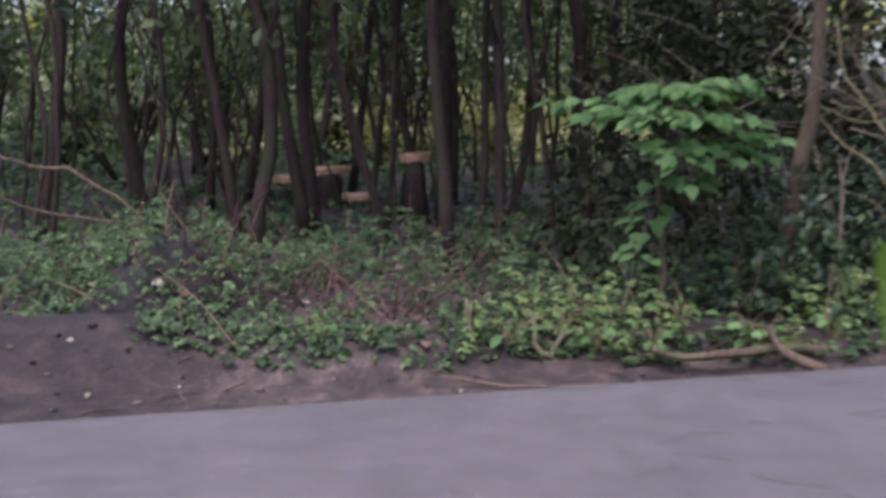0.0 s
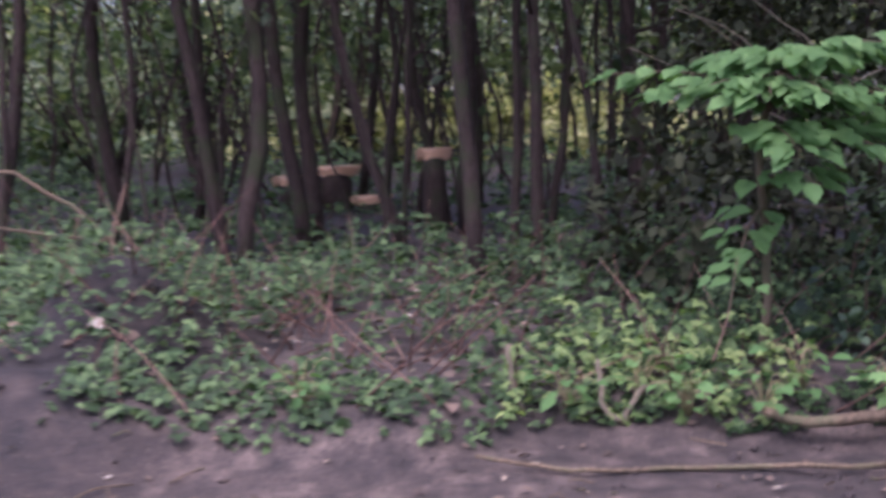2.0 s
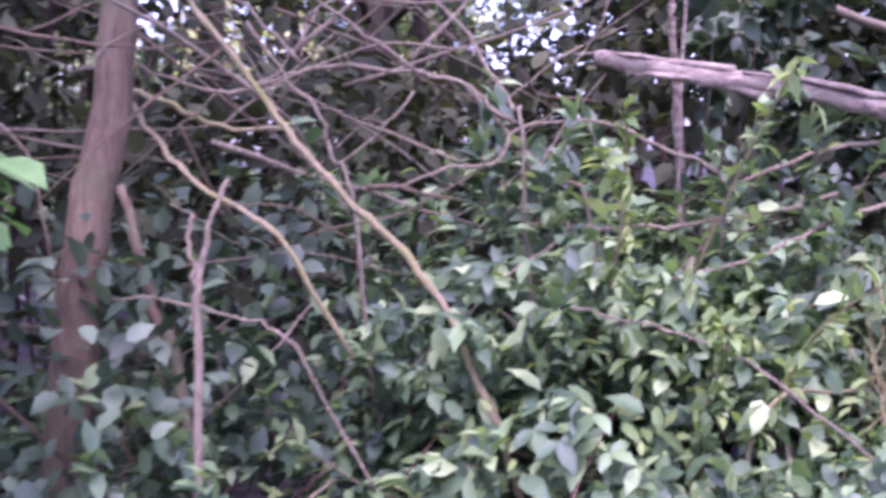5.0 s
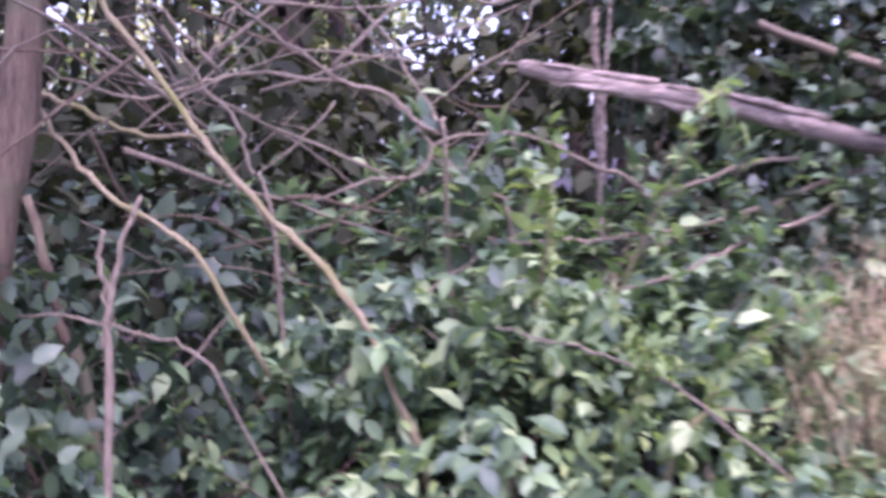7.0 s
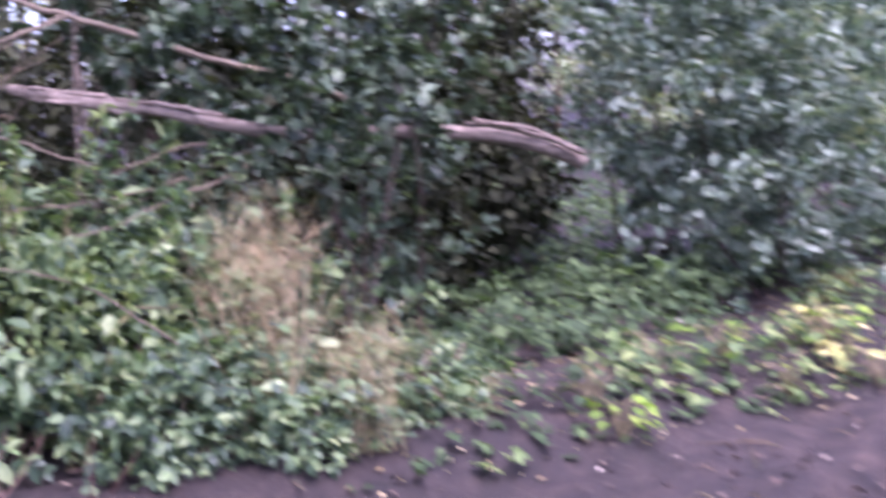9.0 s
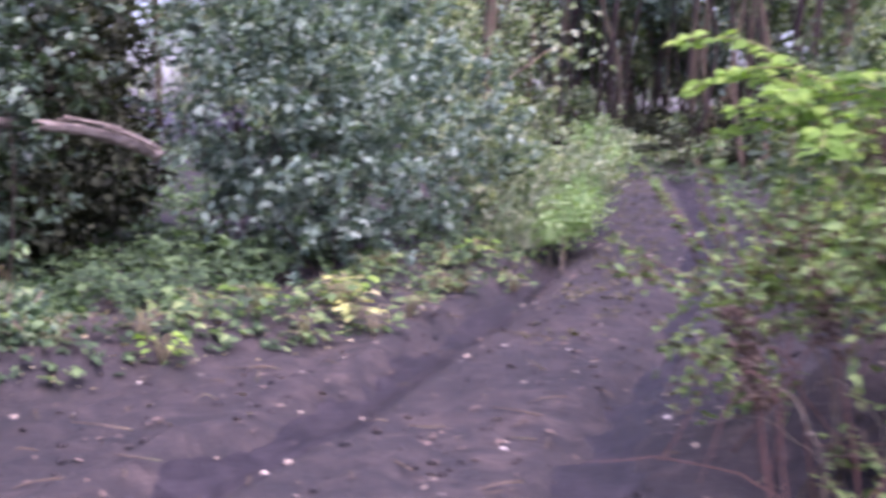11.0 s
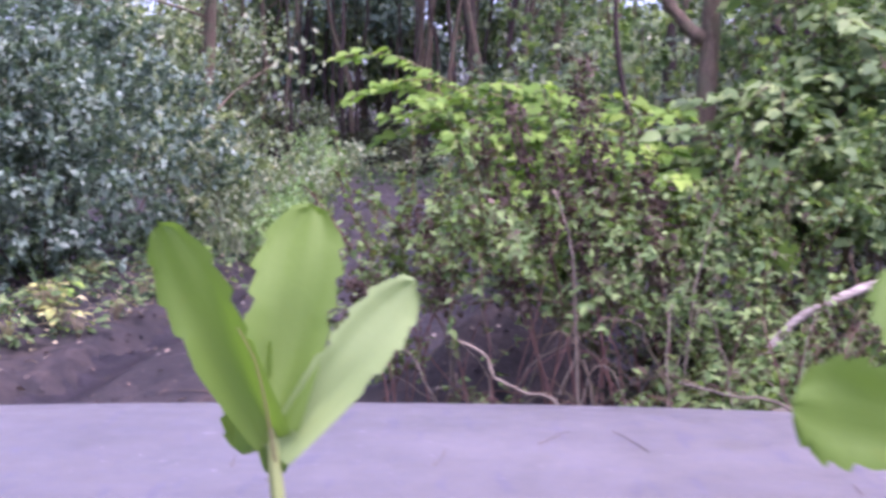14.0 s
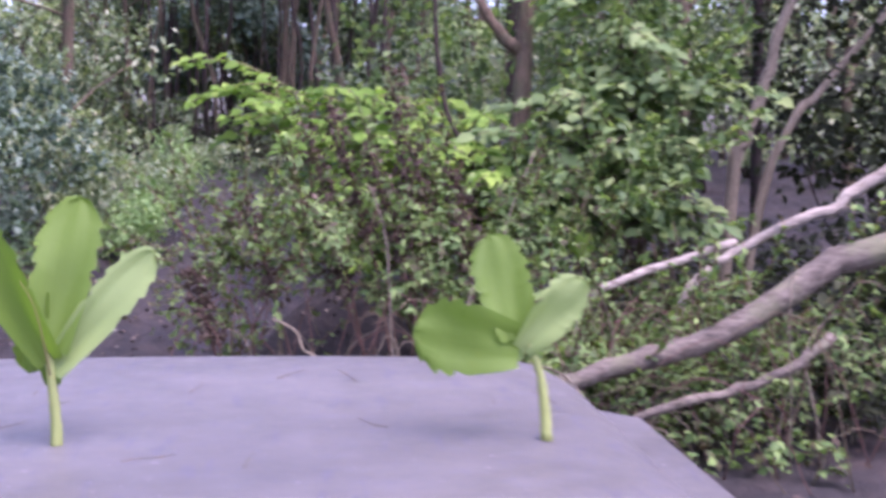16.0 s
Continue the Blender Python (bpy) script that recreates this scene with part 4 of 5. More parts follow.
for k, (px, py, pz) in enumerate([(4.6, 0.62, 0.82), (4.63, 0.66, 0.79)]):
    d = np.array([[0.02, -0.01 - 0.03 * k, -1.0]])
    under("hanging_leaf", mesh_of("hanging_leaf", *leaves(np.array([[px, py, pz]]), d, np.array([[-1.0, 0.3 * k, 0.1]]), [0.15 - 0.03 * k]), L_LIME), spray_bush, "limp yellow-green hanging leaf")
    under("leaf_stalk", branch_mesh([(5.1, 0.6, 1.0), (4.8, 0.62, 0.98), (px, py, pz)], 0.003, 0.0015, TWIG_GREEN, 5, 0.0, k), spray_bush)
shrub("hazel_bush", "tall green bush with broad leaves", [((5.7, 0.45, 1.5), (0.5, 0.42, 0.33), 900), ((5.35, 0.35, 1.2), (0.55, 0.35, 0.3), 1000), ((6.2, 0.6, 2.0), (0.7, 0.55, 0.5), 1300), ((5.0, 0.4, 0.92), (0.45, 0.3, 0.18), 650), ((6.1, 1.5, 1.7), (0.5, 0.6, 0.4), 800)], 0.055, L_HAZEL, 39, BARK_GREY, 22, inner=0.2, shoots=80, gap=(3.0, -0.05))
# shade under the trees painted into this thicket's leaf colour
shrub("shade_thicket", "leafy thicket under the trees, painted dark in place of shade", [((5.4, -1.3, 0.9), (0.9, 0.8, 0.8), 1500), ((6.6, -1.6, 1.3), (0.8, 0.8, 1.0), 1500), ((7.7, -1.0, 1.7), (0.6, 0.9, 0.9), 2000), ((7.8, -2.4, 1.6), (0.8, 0.9, 1.1), 1500), ((4.6, -0.9, 0.4), (0.7, 0.6, 0.4), 900)], 0.075, L_SHADE, 40, BARK, 16)
shrub("back_thicket", "mixed green thicket behind the mound", [((7.2, 1.2, 1.0), (1.0, 0.8, 0.9), 1300), ((8.2, 2.2, 1.0), (1.2, 0.7, 0.9), 1300), ((9.8, 2.8, 1.1), (1.2, 0.7, 0.9), 1100), ((12, 3.2, 1.2), (1.4, 0.8, 1.0), 1000)], 0.09, L_WOOD, 41, BARK, 16, PLAIN)


# ---- the leafy sapling ----
def sapling():
    r = np.random.default_rng(77)
    x, y = 1.15, 6.55
    z = ground_z(x, y)
    t = thing("sapling", (x, y, z), "young broadleaf tree with layered fresh green sprays", "tree")
    line = [(x, y, z - 0.05), (x + 0.03, y - 0.02, 0.55), (x - 0.02, y - 0.06, 1.05), (x + 0.06, y - 0.05, 1.3), (x + 0.08, y, 1.4)]
    under("trunk", branch_mesh(line, 0.022, 0.008, BARK_GREY, 8, 0.004, 1), t)
    c = spline(line, 6)
    # height on the trunk, direction, reach, droop
    sprays = [(1.22, 182, 0.74, 0.1), (1.2, 196, 0.6, 0.06), (1.25, 222, 0.45, 0.04), (1.25, 255, 0.42, 0.0), (1.25, 285, 0.48, 0.0), (1.22, 315, 0.58, -0.02), (1.2, 340, 0.66, -0.06), (1.18, 2, 0.62, -0.1),
              (1.34, 325, 0.5, 0.08), (1.33, 345, 0.45, 0.08), (1.34, 250, 0.34, 0.02), (1.34, 200, 0.32, 0.02), (1.34, 285, 0.36, 0.03), (1.36, 20, 0.4, 0.03), (1.12, 350, 0.62, -0.06), (1.12, 322, 0.55, -0.08), (1.12, 280, 0.4, -0.08),
              (0.86, 300, 0.36, 0.0), (0.78, 222, 0.22, -0.28)]
    leaf = mesh_of("leaf", *FINE, L_SAP)
    back = []
    for k, (h, ang, reach, drop) in enumerate(sprays):
        s = c[np.argmin(abs(c[:, 2] - h))]
        a = radians(ang)
        d = np.array([math.cos(a), math.sin(a), 0])
        e = s + d * reach * 0.9 + [0, 0, drop]
        m = (s + e) / 2 + [0, 0, 0.05]
        b = under("branch", mesh_of("branch", *tube([s, m, e], 0.007, 0.002, 5, 0.002, 4, k), BARK_GREY), t)
        cl = spline([s, m, e], 7)[2:: 2 if h < 0.9 else 1]
        side = np.array([-d[1], d[0], 0])
        single = k < 11
        for i, q in enumerate(cl):
            for sg in (1, -1):
                for _ in range(1 if single and i % 5 else 2):
                    p = q + side * sg * r.uniform(0.01, 0.12) + r.normal(0, 0.014, 3)
                    way = d * 0.6 + side * sg * r.uniform(0.3, 1) + [0, 0, r.normal(-0.32, 0.1)]
                    up = np.array([0, -0.45, 1.0]) + r.normal(0, 0.14, 3)
                    size = r.uniform(0.065, 0.115)
                    if single:
                        leaf_on(b, "leaf", leaf, p, way, up, size)
                    else:
                        back.append((p, way, up, size))
    v, f = leaves(*(np.array(col) for col in zip(*back)))
    under("foliage", mesh_of("foliage", v, f, L_SAP), t, "shaded inner leaves", "stuff")


sapling()


# ---- the slim tree, bare branches and dead wood ----
slim = thing("slim_tree", (1.9, 6.72, 0.15), "slim grey-brown tree trunk with ivy at its foot", "tree")
under("trunk", branch_mesh([(1.86, 6.72, 0.0), (1.91, 6.72, 0.64), (1.96, 6.72, 1.05), (1.99, 6.71, 1.18), (2.02, 6.71, 1.41), (2.04, 6.71, 1.8), (2.05, 6.7, 2.8), (2.15, 6.8, 4.6), (2.1, 6.9, 6.0)], 0.053, 0.025, BARK_GREY, 12, 0.002, 3, 0.03), slim)
rs = np.random.default_rng(9)
for k in range(7):
    under("limb", mesh_of("limb", *tube([(2.05, 6.7, 2.6 + k * 0.4), (2.05 + rs.normal(0, 0.4), 6.7 + rs.normal(0, 0.4), 3.0 + k * 0.45), (2.05 + rs.normal(0, 0.9), 6.7 + rs.normal(0, 0.9), 3.6 + k * 0.45)], 0.02, 0.006, 6, 0.01, 3, k), BARK_GREY), slim)
# crown widened above view, added to shade the sapling and the bank
under("crown", mesh_of("crown", *blob_leaves([((1.5 + rs.normal(0, 0.8), 6.4 + rs.normal(0, 0.8), 3.7 + k * 0.17), (0.9, 0.9, 0.4), 420) for k in range(15)], 0.12, PLAIN, False, 0.2, rs), L_WOOD, False), slim)

bare_shrub = thing("bare_shrub", (2.45, 6.6, 0.15), "leafless shrub of pale crossing branches", "shrub")
BRANCHES = [
    ([(2.12, 6.68, 1.75), (2.15, 6.65, 1.5), (2.18, 6.63, 1.44), (2.28, 6.55, 1.27), (2.34, 6.5, 1.16), (2.42, 6.45, 1.06), (2.48, 6.4, 0.99), (2.6, 6.34, 0.8), (2.75, 6.3, 0.4)], 0.008, 0.012, TWIG_GREEN),
    ([(2.02, 6.85, 1.4), (2.12, 6.8, 1.34), (2.24, 6.74, 1.3), (2.34, 6.7, 1.32), (2.42, 6.66, 1.35), (2.53, 6.61, 1.35), (2.64, 6.56, 1.34), (2.74, 6.52, 1.31), (2.79, 6.5, 1.26), (2.84, 6.49, 1.23)], 0.005, 0.007, TWIG),
    ([(2.18, 6.7, 1.65), (2.24, 6.65, 1.51), (2.3, 6.61, 1.43), (2.38, 6.6, 1.35)], 0.004, 0.006, TWIG),
    ([(2.25, 6.75, 1.53), (2.34, 6.71, 1.51), (2.43, 6.65, 1.5), (2.52, 6.59, 1.42), (2.62, 6.54, 1.34)], 0.004, 0.006, TWIG),
    ([(2.06, 6.96, 1.34), (2.11, 6.96, 1.31), (2.19, 6.91, 1.28), (2.28, 6.85, 1.23), (2.39, 6.77, 1.22), (2.47, 6.72, 1.21)], 0.01, 0.006, TWIG_GREEN),
    ([(2.03, 6.78, 1.33), (2.07, 6.8, 1.27), (2.11, 6.71, 1.18), (2.15, 6.62, 1.1), (2.22, 6.51, 1.04), (2.25, 6.43, 1.0), (2.4, 6.4, 0.75)], 0.009, 0.007, TWIG_GREEN),
    ([(2.3, 6.72, 1.45), (2.38, 6.67, 1.32), (2.43, 6.63, 1.25), (2.45, 6.61, 1.16), (2.48, 6.58, 1.08), (2.52, 6.55, 0.6)], 0.005, 0.006, TWIG),
    ([(2.7, 6.75, 1.65), (2.74, 6.7, 1.54), (2.79, 6.63, 1.45), (2.81, 6.58, 1.38), (2.85, 6.52, 1.27), (2.85, 6.48, 1.22), (2.9, 6.5, 0.7)], 0.005, 0.006, TWIG),
    ([(2.56, 6.54, 1.09), (2.68, 6.5, 1.13), (2.79, 6.48, 1.15), (2.85, 6.49, 1.22), (3.03, 6.42, 1.23), (3.15, 6.38, 1.18), (3.26, 6.35, 1.14), (3.33, 6.34, 1.09)], 0.004, 0.007, TWIG),
    ([(2.48, 6.65, 1.14), (2.56, 6.61, 1.21), (2.63, 6.57, 1.3)], 0.004, 0.004, TWIG),
    ([(2.85, 6.73, 1.33), (3.01, 6.61, 1.11), (3.08, 6.55, 1.04), (3.1, 6.55, 0.5)], 0.006, 0.009, TWIG),
    ([(3.02, 6.53, 0.99), (3.2, 6.47, 0.99), (3.36, 6.43, 1.0), (3.55, 6.38, 1.03), (3.71, 6.33, 1.07), (3.87, 6.3, 1.13), (3.99, 6.28, 1.16)], 0.005, 0.01, TWIG),
    ([(3.07, 6.25, 0.89), (3.22, 6.24, 0.91), (3.37, 6.23, 0.94), (3.52, 6.23, 1.0), (3.68, 6.21, 1.04), (3.86, 6.18, 1.11), (4.1, 6.2, 1.2)], 0.005, 0.009, TWIG),
    ([(3.37, 6.43, 1.07), (3.5, 6.39, 1.12), (3.63, 6.35, 1.17), (3.77, 6.3, 1.19)], 0.006, 0.008, TWIG),
    ([(2.73, 6.11, 0.86), (2.79, 6.07, 0.84), (2.88, 6.01, 0.82), (2.96, 5.96, 0.78), (3.01, 5.92, 0.75), (3.12, 5.86, 0.66), (3.3, 5.8, 0.5)], 0.003, 0.005, TWIG),
    ([(1.95, 6.55, 0.88), (2.05, 6.48, 0.88), (2.12, 6.44, 0.86), (2.2, 6.39, 0.83), (2.25, 6.35, 0.79), (2.4, 6.3, 0.5)], 0.004, 0.005, TWIG),
    ([(2.09, 6.24, 1.11), (2.07, 6.25, 1.05), (2.04, 6.26, 0.94), (2.03, 6.25, 0.79), (2.03, 6.25, 0.15)], 0.005, 0.012, TWIG),
    ([(2.05, 6.32, 1.05), (2.04, 6.32, 0.99), (2.05, 6.3, 0.92), (2.03, 6.26, 0.85)], 0.005, 0.008, TWIG),
    ([(2.0, 6.64, 1.1), (2.03, 6.63, 0.99), (2.04, 6.61, 0.9), (2.06, 6.59, 0.82), (2.09, 6.57, 0.74), (2.15, 6.5, 0.15)], 0.012, 0.02, BARK_GREY),
]
for k, (pts, r0, r1_, mat) in enumerate(BRANCHES):
    under("branch", branch_mesh(pts, r0 * 0.75, r1_ * 0.75, mat, 7, 0.003, k), bare_shrub)
rb = np.random.default_rng(90)
for k in range(44):
    s = np.array([rb.uniform(1.5, 2.7), rb.uniform(6.6, 7.5), rb.uniform(1.0, 1.9)])
    a = rb.choice([0.5, 0.7, 2.4, 2.7, 0.1, -0.5]) + rb.normal(0, 0.25)
    ln = rb.uniform(0.4, 1.0)
    e = s + np.array([math.cos(a) * ln, rb.normal(0, 0.2), math.sin(a) * ln])
    under("branch", branch_mesh([s, (s + e) / 2 + rb.normal(0, 0.05, 3), e], rb.uniform(0.003, 0.007), 0.002, TWIG if k % 2 else BARK_GREY, 6, 0.004, 150 + k), bare_shrub)
for k in range(46):
    s = np.array([rb.uniform(1.7, 3.3), rb.uniform(6.45, 7.2), rb.uniform(0.7, 1.5)])
    a = rb.uniform(-0.6, 0.9) + (math.pi if rb.random() < 0.4 else 0)
    ln = rb.uniform(0.25, 0.7)
    e = s + np.array([math.cos(a) * ln, rb.normal(0, 0.15), math.sin(a) * ln])
    under("twig", branch_mesh([s, (s + e) / 2 + rb.normal(0, 0.03, 3), e], rb.uniform(0.002, 0.005), 0.0015, TWIG if k % 3 else BARK_GREY, 5, 0.003, 50 + k), bare_shrub)


def dead_wood(name, label, pts, r0, r1_, material, parts=(), sides=12, rough=0.055, seed=0):
    t = thing(name, (pts[len(pts) // 2][0], pts[len(pts) // 2][1], ground_z(pts[len(pts) // 2][0], pts[len(pts) // 2][1])), label, "log")
    under("stem", branch_mesh(pts, r0, r1_, material, sides, 0.0025, seed, rough), t)
    for k, (p, a, b) in enumerate(parts):
        under("side_branch", branch_mesh(p, a, b, material, 8, 0.003, seed + k + 1, 0.06), t)
    return t


dead_wood("fallen_dead_tree", "long fallen dead tree with splintered end resting across the bushes", [(3.17, 6.645, 1.4), (3.25, 6.6, 1.385), (3.35, 6.53, 1.36), (3.51, 6.42, 1.33), (3.68, 6.31, 1.29), (3.8, 6.23, 1.25), (4.18, 6.19, 1.2), (4.57, 6.1, 1.205), (5.08, 6.05, 1.17), (5.36, 6.0, 1.11), (5.59, 5.99, 1.05), (5.66, 5.98, 1.02)], 0.019, 0.036, DEADWOOD,
          [([(3.59, 6.87, 1.6), (3.59, 6.85, 1.36), (3.59, 6.84, 1.18), (3.6, 6.8, 0.2)], 0.009, 0.015), ([(3.43, 6.61, 1.75), (3.41, 6.61, 1.3), (3.4, 6.6, 0.9)], 0.004, 0.006), ([(3.25, 6.57, 1.36), (3.38, 6.5, 1.34), (3.52, 6.41, 1.3)], 0.003, 0.017), ([(3.12, 6.67, 1.41), (3.25, 6.58, 1.4), (3.45, 6.46, 1.365)], 0.0015, 0.012), ([(3.22, 6.59, 1.365), (3.34, 6.52, 1.35), (3.5, 6.42, 1.315)], 0.002, 0.011), ([(3.45, 6.43, 1.36), (3.62, 6.32, 1.33), (3.78, 6.22, 1.28)], 0.004, 0.012), ([(4.9, 6.03, 1.225), (5.1, 6.0, 1.21), (5.35, 5.96, 1.15)], 0.004, 0.01),
           ([(4.95, 6.02, 1.24), (5.29, 5.97, 1.18), (5.6, 5.93, 1.07)], 0.008, 0.016), ([(4.6, 6.12, 1.2), (4.62, 6.3, 0.7), (4.6, 6.4, 0.1)], 0.012, 0.018)], seed=3, rough=0.05)
dead_wood("leaning_branch", "long pale branch leaning through the evergreen bush", [(2.95, 6.72, 1.82), (3.2, 6.58, 1.7), (3.34, 6.52, 1.655), (3.58, 6.5, 1.595), (3.83, 6.48, 1.53), (4.14, 6.45, 1.465), (4.4, 6.42, 1.41), (4.57, 6.4, 1.33), (4.72, 6.42, 1.25)], 0.009, 0.016, TWIG,
          [([(3.34, 6.52, 1.655), (3.15, 6.5, 1.58), (2.98, 6.5, 1.53), (2.85, 6.5, 1.56)], 0.008, 0.005)], seed=5)
dead_wood("root_branch", "crooked grey branch lying on the bank edge", [(1.0, 5.85, 0.14), (1.16, 5.84, 0.1), (1.41, 5.85, 0.12), (1.68, 5.85, 0.14), (1.95, 5.85, 0.12)], 0.016, 0.03, BARK_GREY, [([(1.56, 5.82, 0.24), (1.63, 5.75, 0.13), (1.81, 5.7, 0.06)], 0.014, 0.03)], seed=9)
dead_wood("twisted_root", "curled bare root sticking out of the bank", [(0.44, 6.0, 0.3), (0.45, 5.98, 0.2), (0.46, 5.97, 0.13), (0.52, 5.96, 0.08), (0.56, 5.97, 0.15), (0.62, 6.02, 0.2)], 0.009, 0.012, TWIG, [([(0.12, 6.02, 0.36), (0.13, 6.01, 0.23), (0.17, 6.0, 0.12)], 0.01, 0.007), ([(-0.24, 6.0, 0.19), (-0.12, 6.0, 0.14), (-0.11, 5.99, 0.07)], 0.009, 0.007)], seed=11)
dead_wood("surface_root", "thin root running along the bare earth", [(-0.01, 5.62, 0.06), (0.2, 5.58, 0.03), (0.43, 5.56, 0.02), (0.83, 5.58, 0.02), (1.35, 5.58, 0.02)], 0.007, 0.01, BARK_GREY, seed=13)
dead_wood("arching_branch", "bare arching branches low under the trees", [(-4.0, 9.1, 1.0), (-3.41, 9.0, 1.03), (-2.99, 8.99, 0.92), (-2.75, 8.99, 0.9), (-2.5, 8.97, 0.75), (-2.31, 8.96, 0.63), (-1.9, 8.9, 0.2)], 0.009, 0.016, BARK_GREY, [([(-3.41, 8.97, 0.78), (-3.0, 8.95, 0.61), (-2.5, 8.95, 0.53), (-2.17, 8.94, 0.48)], 0.007, 0.012)], seed=15)
dead_wood("fallen_log", "thick fallen log with flaking bark slanting out of the brambles", [(3.15, 1.2, 0.12), (3.23, 1.02, 0.28), (3.32, 0.82, 0.32), (3.41, 0.62, 0.35), (3.49, 0.43, 0.41), (3.58, 0.22, 0.45), (3.67, 0.02, 0.53), (3.77, -0.19, 0.65), (3.86, -0.36, 0.76), (3.96, -0.63, 0.85), (4.3, -1.2, 1.2)], 0.02, 0.062, LOGBARK, [([(3.4, 0.5, 0.15), (3.45, 0.32, 0.25), (3.53, 0.06, 0.31), (3.61, -0.16, 0.38), (3.72, -0.34, 0.5)], 0.016, 0.022)], 14, seed=17)
dead_wood("pale_limb", "pale barkless limb leaning over the brambles", [(4.38, 0.25, 0.1), (4.41, 0.19, 0.51), (4.47, 0.09, 0.65), (4.52, -0.03, 0.73), (4.6, -0.28, 0.86), (4.67, -0.48, 0.93), (4.71, -0.53, 0.98), (4.78, -0.7, 1.08), (4.85, -0.88, 1.17), (5.0, -1.3, 1.35)], 0.016, 0.034, PALEWOOD, seed=19, rough=0.04)
dead_wood("broken_limb", "thin white broken limb among the brambles", [(4.0, 0.85, 0.25), (4.07, 0.61, 0.55), (4.17, 0.44, 0.64), (4.26, 0.26, 0.7), (4.37, -0.03, 0.79)], 0.014, 0.02, PALEWOOD, seed=21, rough=0.05)

thicket_tree = thing("thicket_tree", (5.56, 1.02, 0.0), "grey tree trunk rising out of the thicket", "tree")
under("trunk", branch_mesh([(5.54, 1.02, -0.05), (5.56, 1.02, 0.7), (5.61, 1.02, 1.24), (5.64, 1.01, 1.6), (5.7, 0.99, 2.2), (5.75, 1.0, 3.5), (5.9, 1.1, 6.0)], 0.062, 0.03, BARK_GREY, 10, 0.003, 2, 0.04), thicket_tree)
under("limb", branch_mesh([(5.65, 1.02, 1.69), (5.64, 1.15, 1.81), (5.63, 1.27, 2.02), (5.6, 1.6, 2.8)], 0.036, 0.02, BARK_GREY, 8, 0.003, 4), thicket_tree)
under("crown", mesh_of("crown", *blob_leaves([((5.7 + rs.normal(0, 0.9), 1.0 + rs.normal(0, 0.9), 3.6 + k * 0.3), (0.8, 0.8, 0.4), 130) for k in range(9)], 0.1, PLAIN, False, 0.2, rs), L_WOOD, False), thicket_tree)
leaning = thing("leaning_sapling", (6.76, -0.2, 0.0), "pale leaning sapling behind the brambles", "tree", "leaning saplings")
under("stem", branch_mesh([(6.98, -0.65, 2.5), (6.91, -0.53, 2.14), (6.87, -0.42, 1.87), (6.83, -0.36, 1.59), (6.78, -0.24, 1.22), (6.76, -0.18, 1.08), (6.72, -0.1, -0.05)], 0.03, 0.042, TWIG, 8, 0.004, 5), leaning)
leaning = thing("leaning_sapling", (6.72, -0.25, 0.0), "pale leaning sapling behind the brambles", "tree", "leaning saplings")
under("stem", branch_mesh([(7.05, -1.2, 2.2), (6.95, -0.95, 1.84), (6.88, -0.68, 1.53), (6.83, -0.51, 1.32), (6.76, -0.32, 0.81), (6.72, -0.25, -0.05)], 0.02, 0.03, TWIG, 8, 0.004, 6), leaning)
wand = thing("slender_stems", (3.7, 1.05, 0.0), "slender curved bare stems in the brambles", "shrub")
for k, (pts, a, b, mat) in enumerate([([(5.2, 1.45, 2.6), (5.18, 1.41, 2.22), (5.18, 1.41, 1.95), (5.15, 1.36, 1.45), (5.13, 1.26, 1.19), (5.13, 1.2, 1.04), (5.12, 1.15, 0.0)], 0.008, 0.017, BARK),
        ([(4.06, 0.8, 1.17), (4.02, 0.89, 0.94), (4.0, 0.94, 0.71), (3.98, 0.96, 0.59), (3.95, 1.0, 0.0)], 0.004, 0.007, TWIG), ([(3.94, 1.46, 1.03), (3.93, 1.4, 0.87), (3.92, 1.37, 0.64), (3.9, 1.35, 0.0)], 0.004, 0.007, TWIG),
        ([(2.91, 1.16, 0.41), (2.94, 1.03, 0.41), (2.96, 0.91, 0.39), (3.1, 0.7, 0.1)], 0.004, 0.006, TWIG), ([(3.16, 0.94, 0.49), (3.18, 0.8, 0.46), (3.21, 0.61, 0.41), (3.3, 0.4, 0.1)], 0.004, 0.005, TWIG),
        ([(2.83, 1.53, 0.64), (2.85, 1.45, 0.6), (2.85, 1.43, 0.54), (2.87, 1.34, 0.49), (2.89, 1.24, 0.45), (3.0, 1.1, 0.1)], 0.004, 0.006, TWIG)]):
    under("stem", branch_mesh(pts, a, b, mat, 7, 0.003, 70 + k), wand)


# arching dead canes in and over the bramble mound
canes = thing("dead_cane_tangle", (3.8, 0.9, ground_z(3.8, 0.9)), "tangle of thin arching dead bramble canes", "shrub")
rc = np.random.default_rng(640)
for k in range(120):
    x, y = rc.uniform(3.25, 4.3), rc.uniform(-0.5, 2.0)
    a, ln, h = rc.uniform(0, 2 * math.pi), rc.uniform(0.3, 0.9), rc.uniform(0.15, 0.75)
    z = ground_z(x, y)
    d = np.array([math.cos(a) * 0.5, math.sin(a), 0]) * ln
    p = np.array([x, y, z - 0.02])
    pts = [p, p + d * 0.25 + [0, 0, h * 0.75], p + d * 0.6 + [0, 0, h], p + d + [0, 0, h * rc.uniform(0.5, 0.95)]]
    under("cane", branch_mesh(pts, rc.uniform(0.0025, 0.005), 0.0015, (L_DEAD, TWIG, BARK_GREY)[k % 3], 6, 0.006, 640 + k), canes)


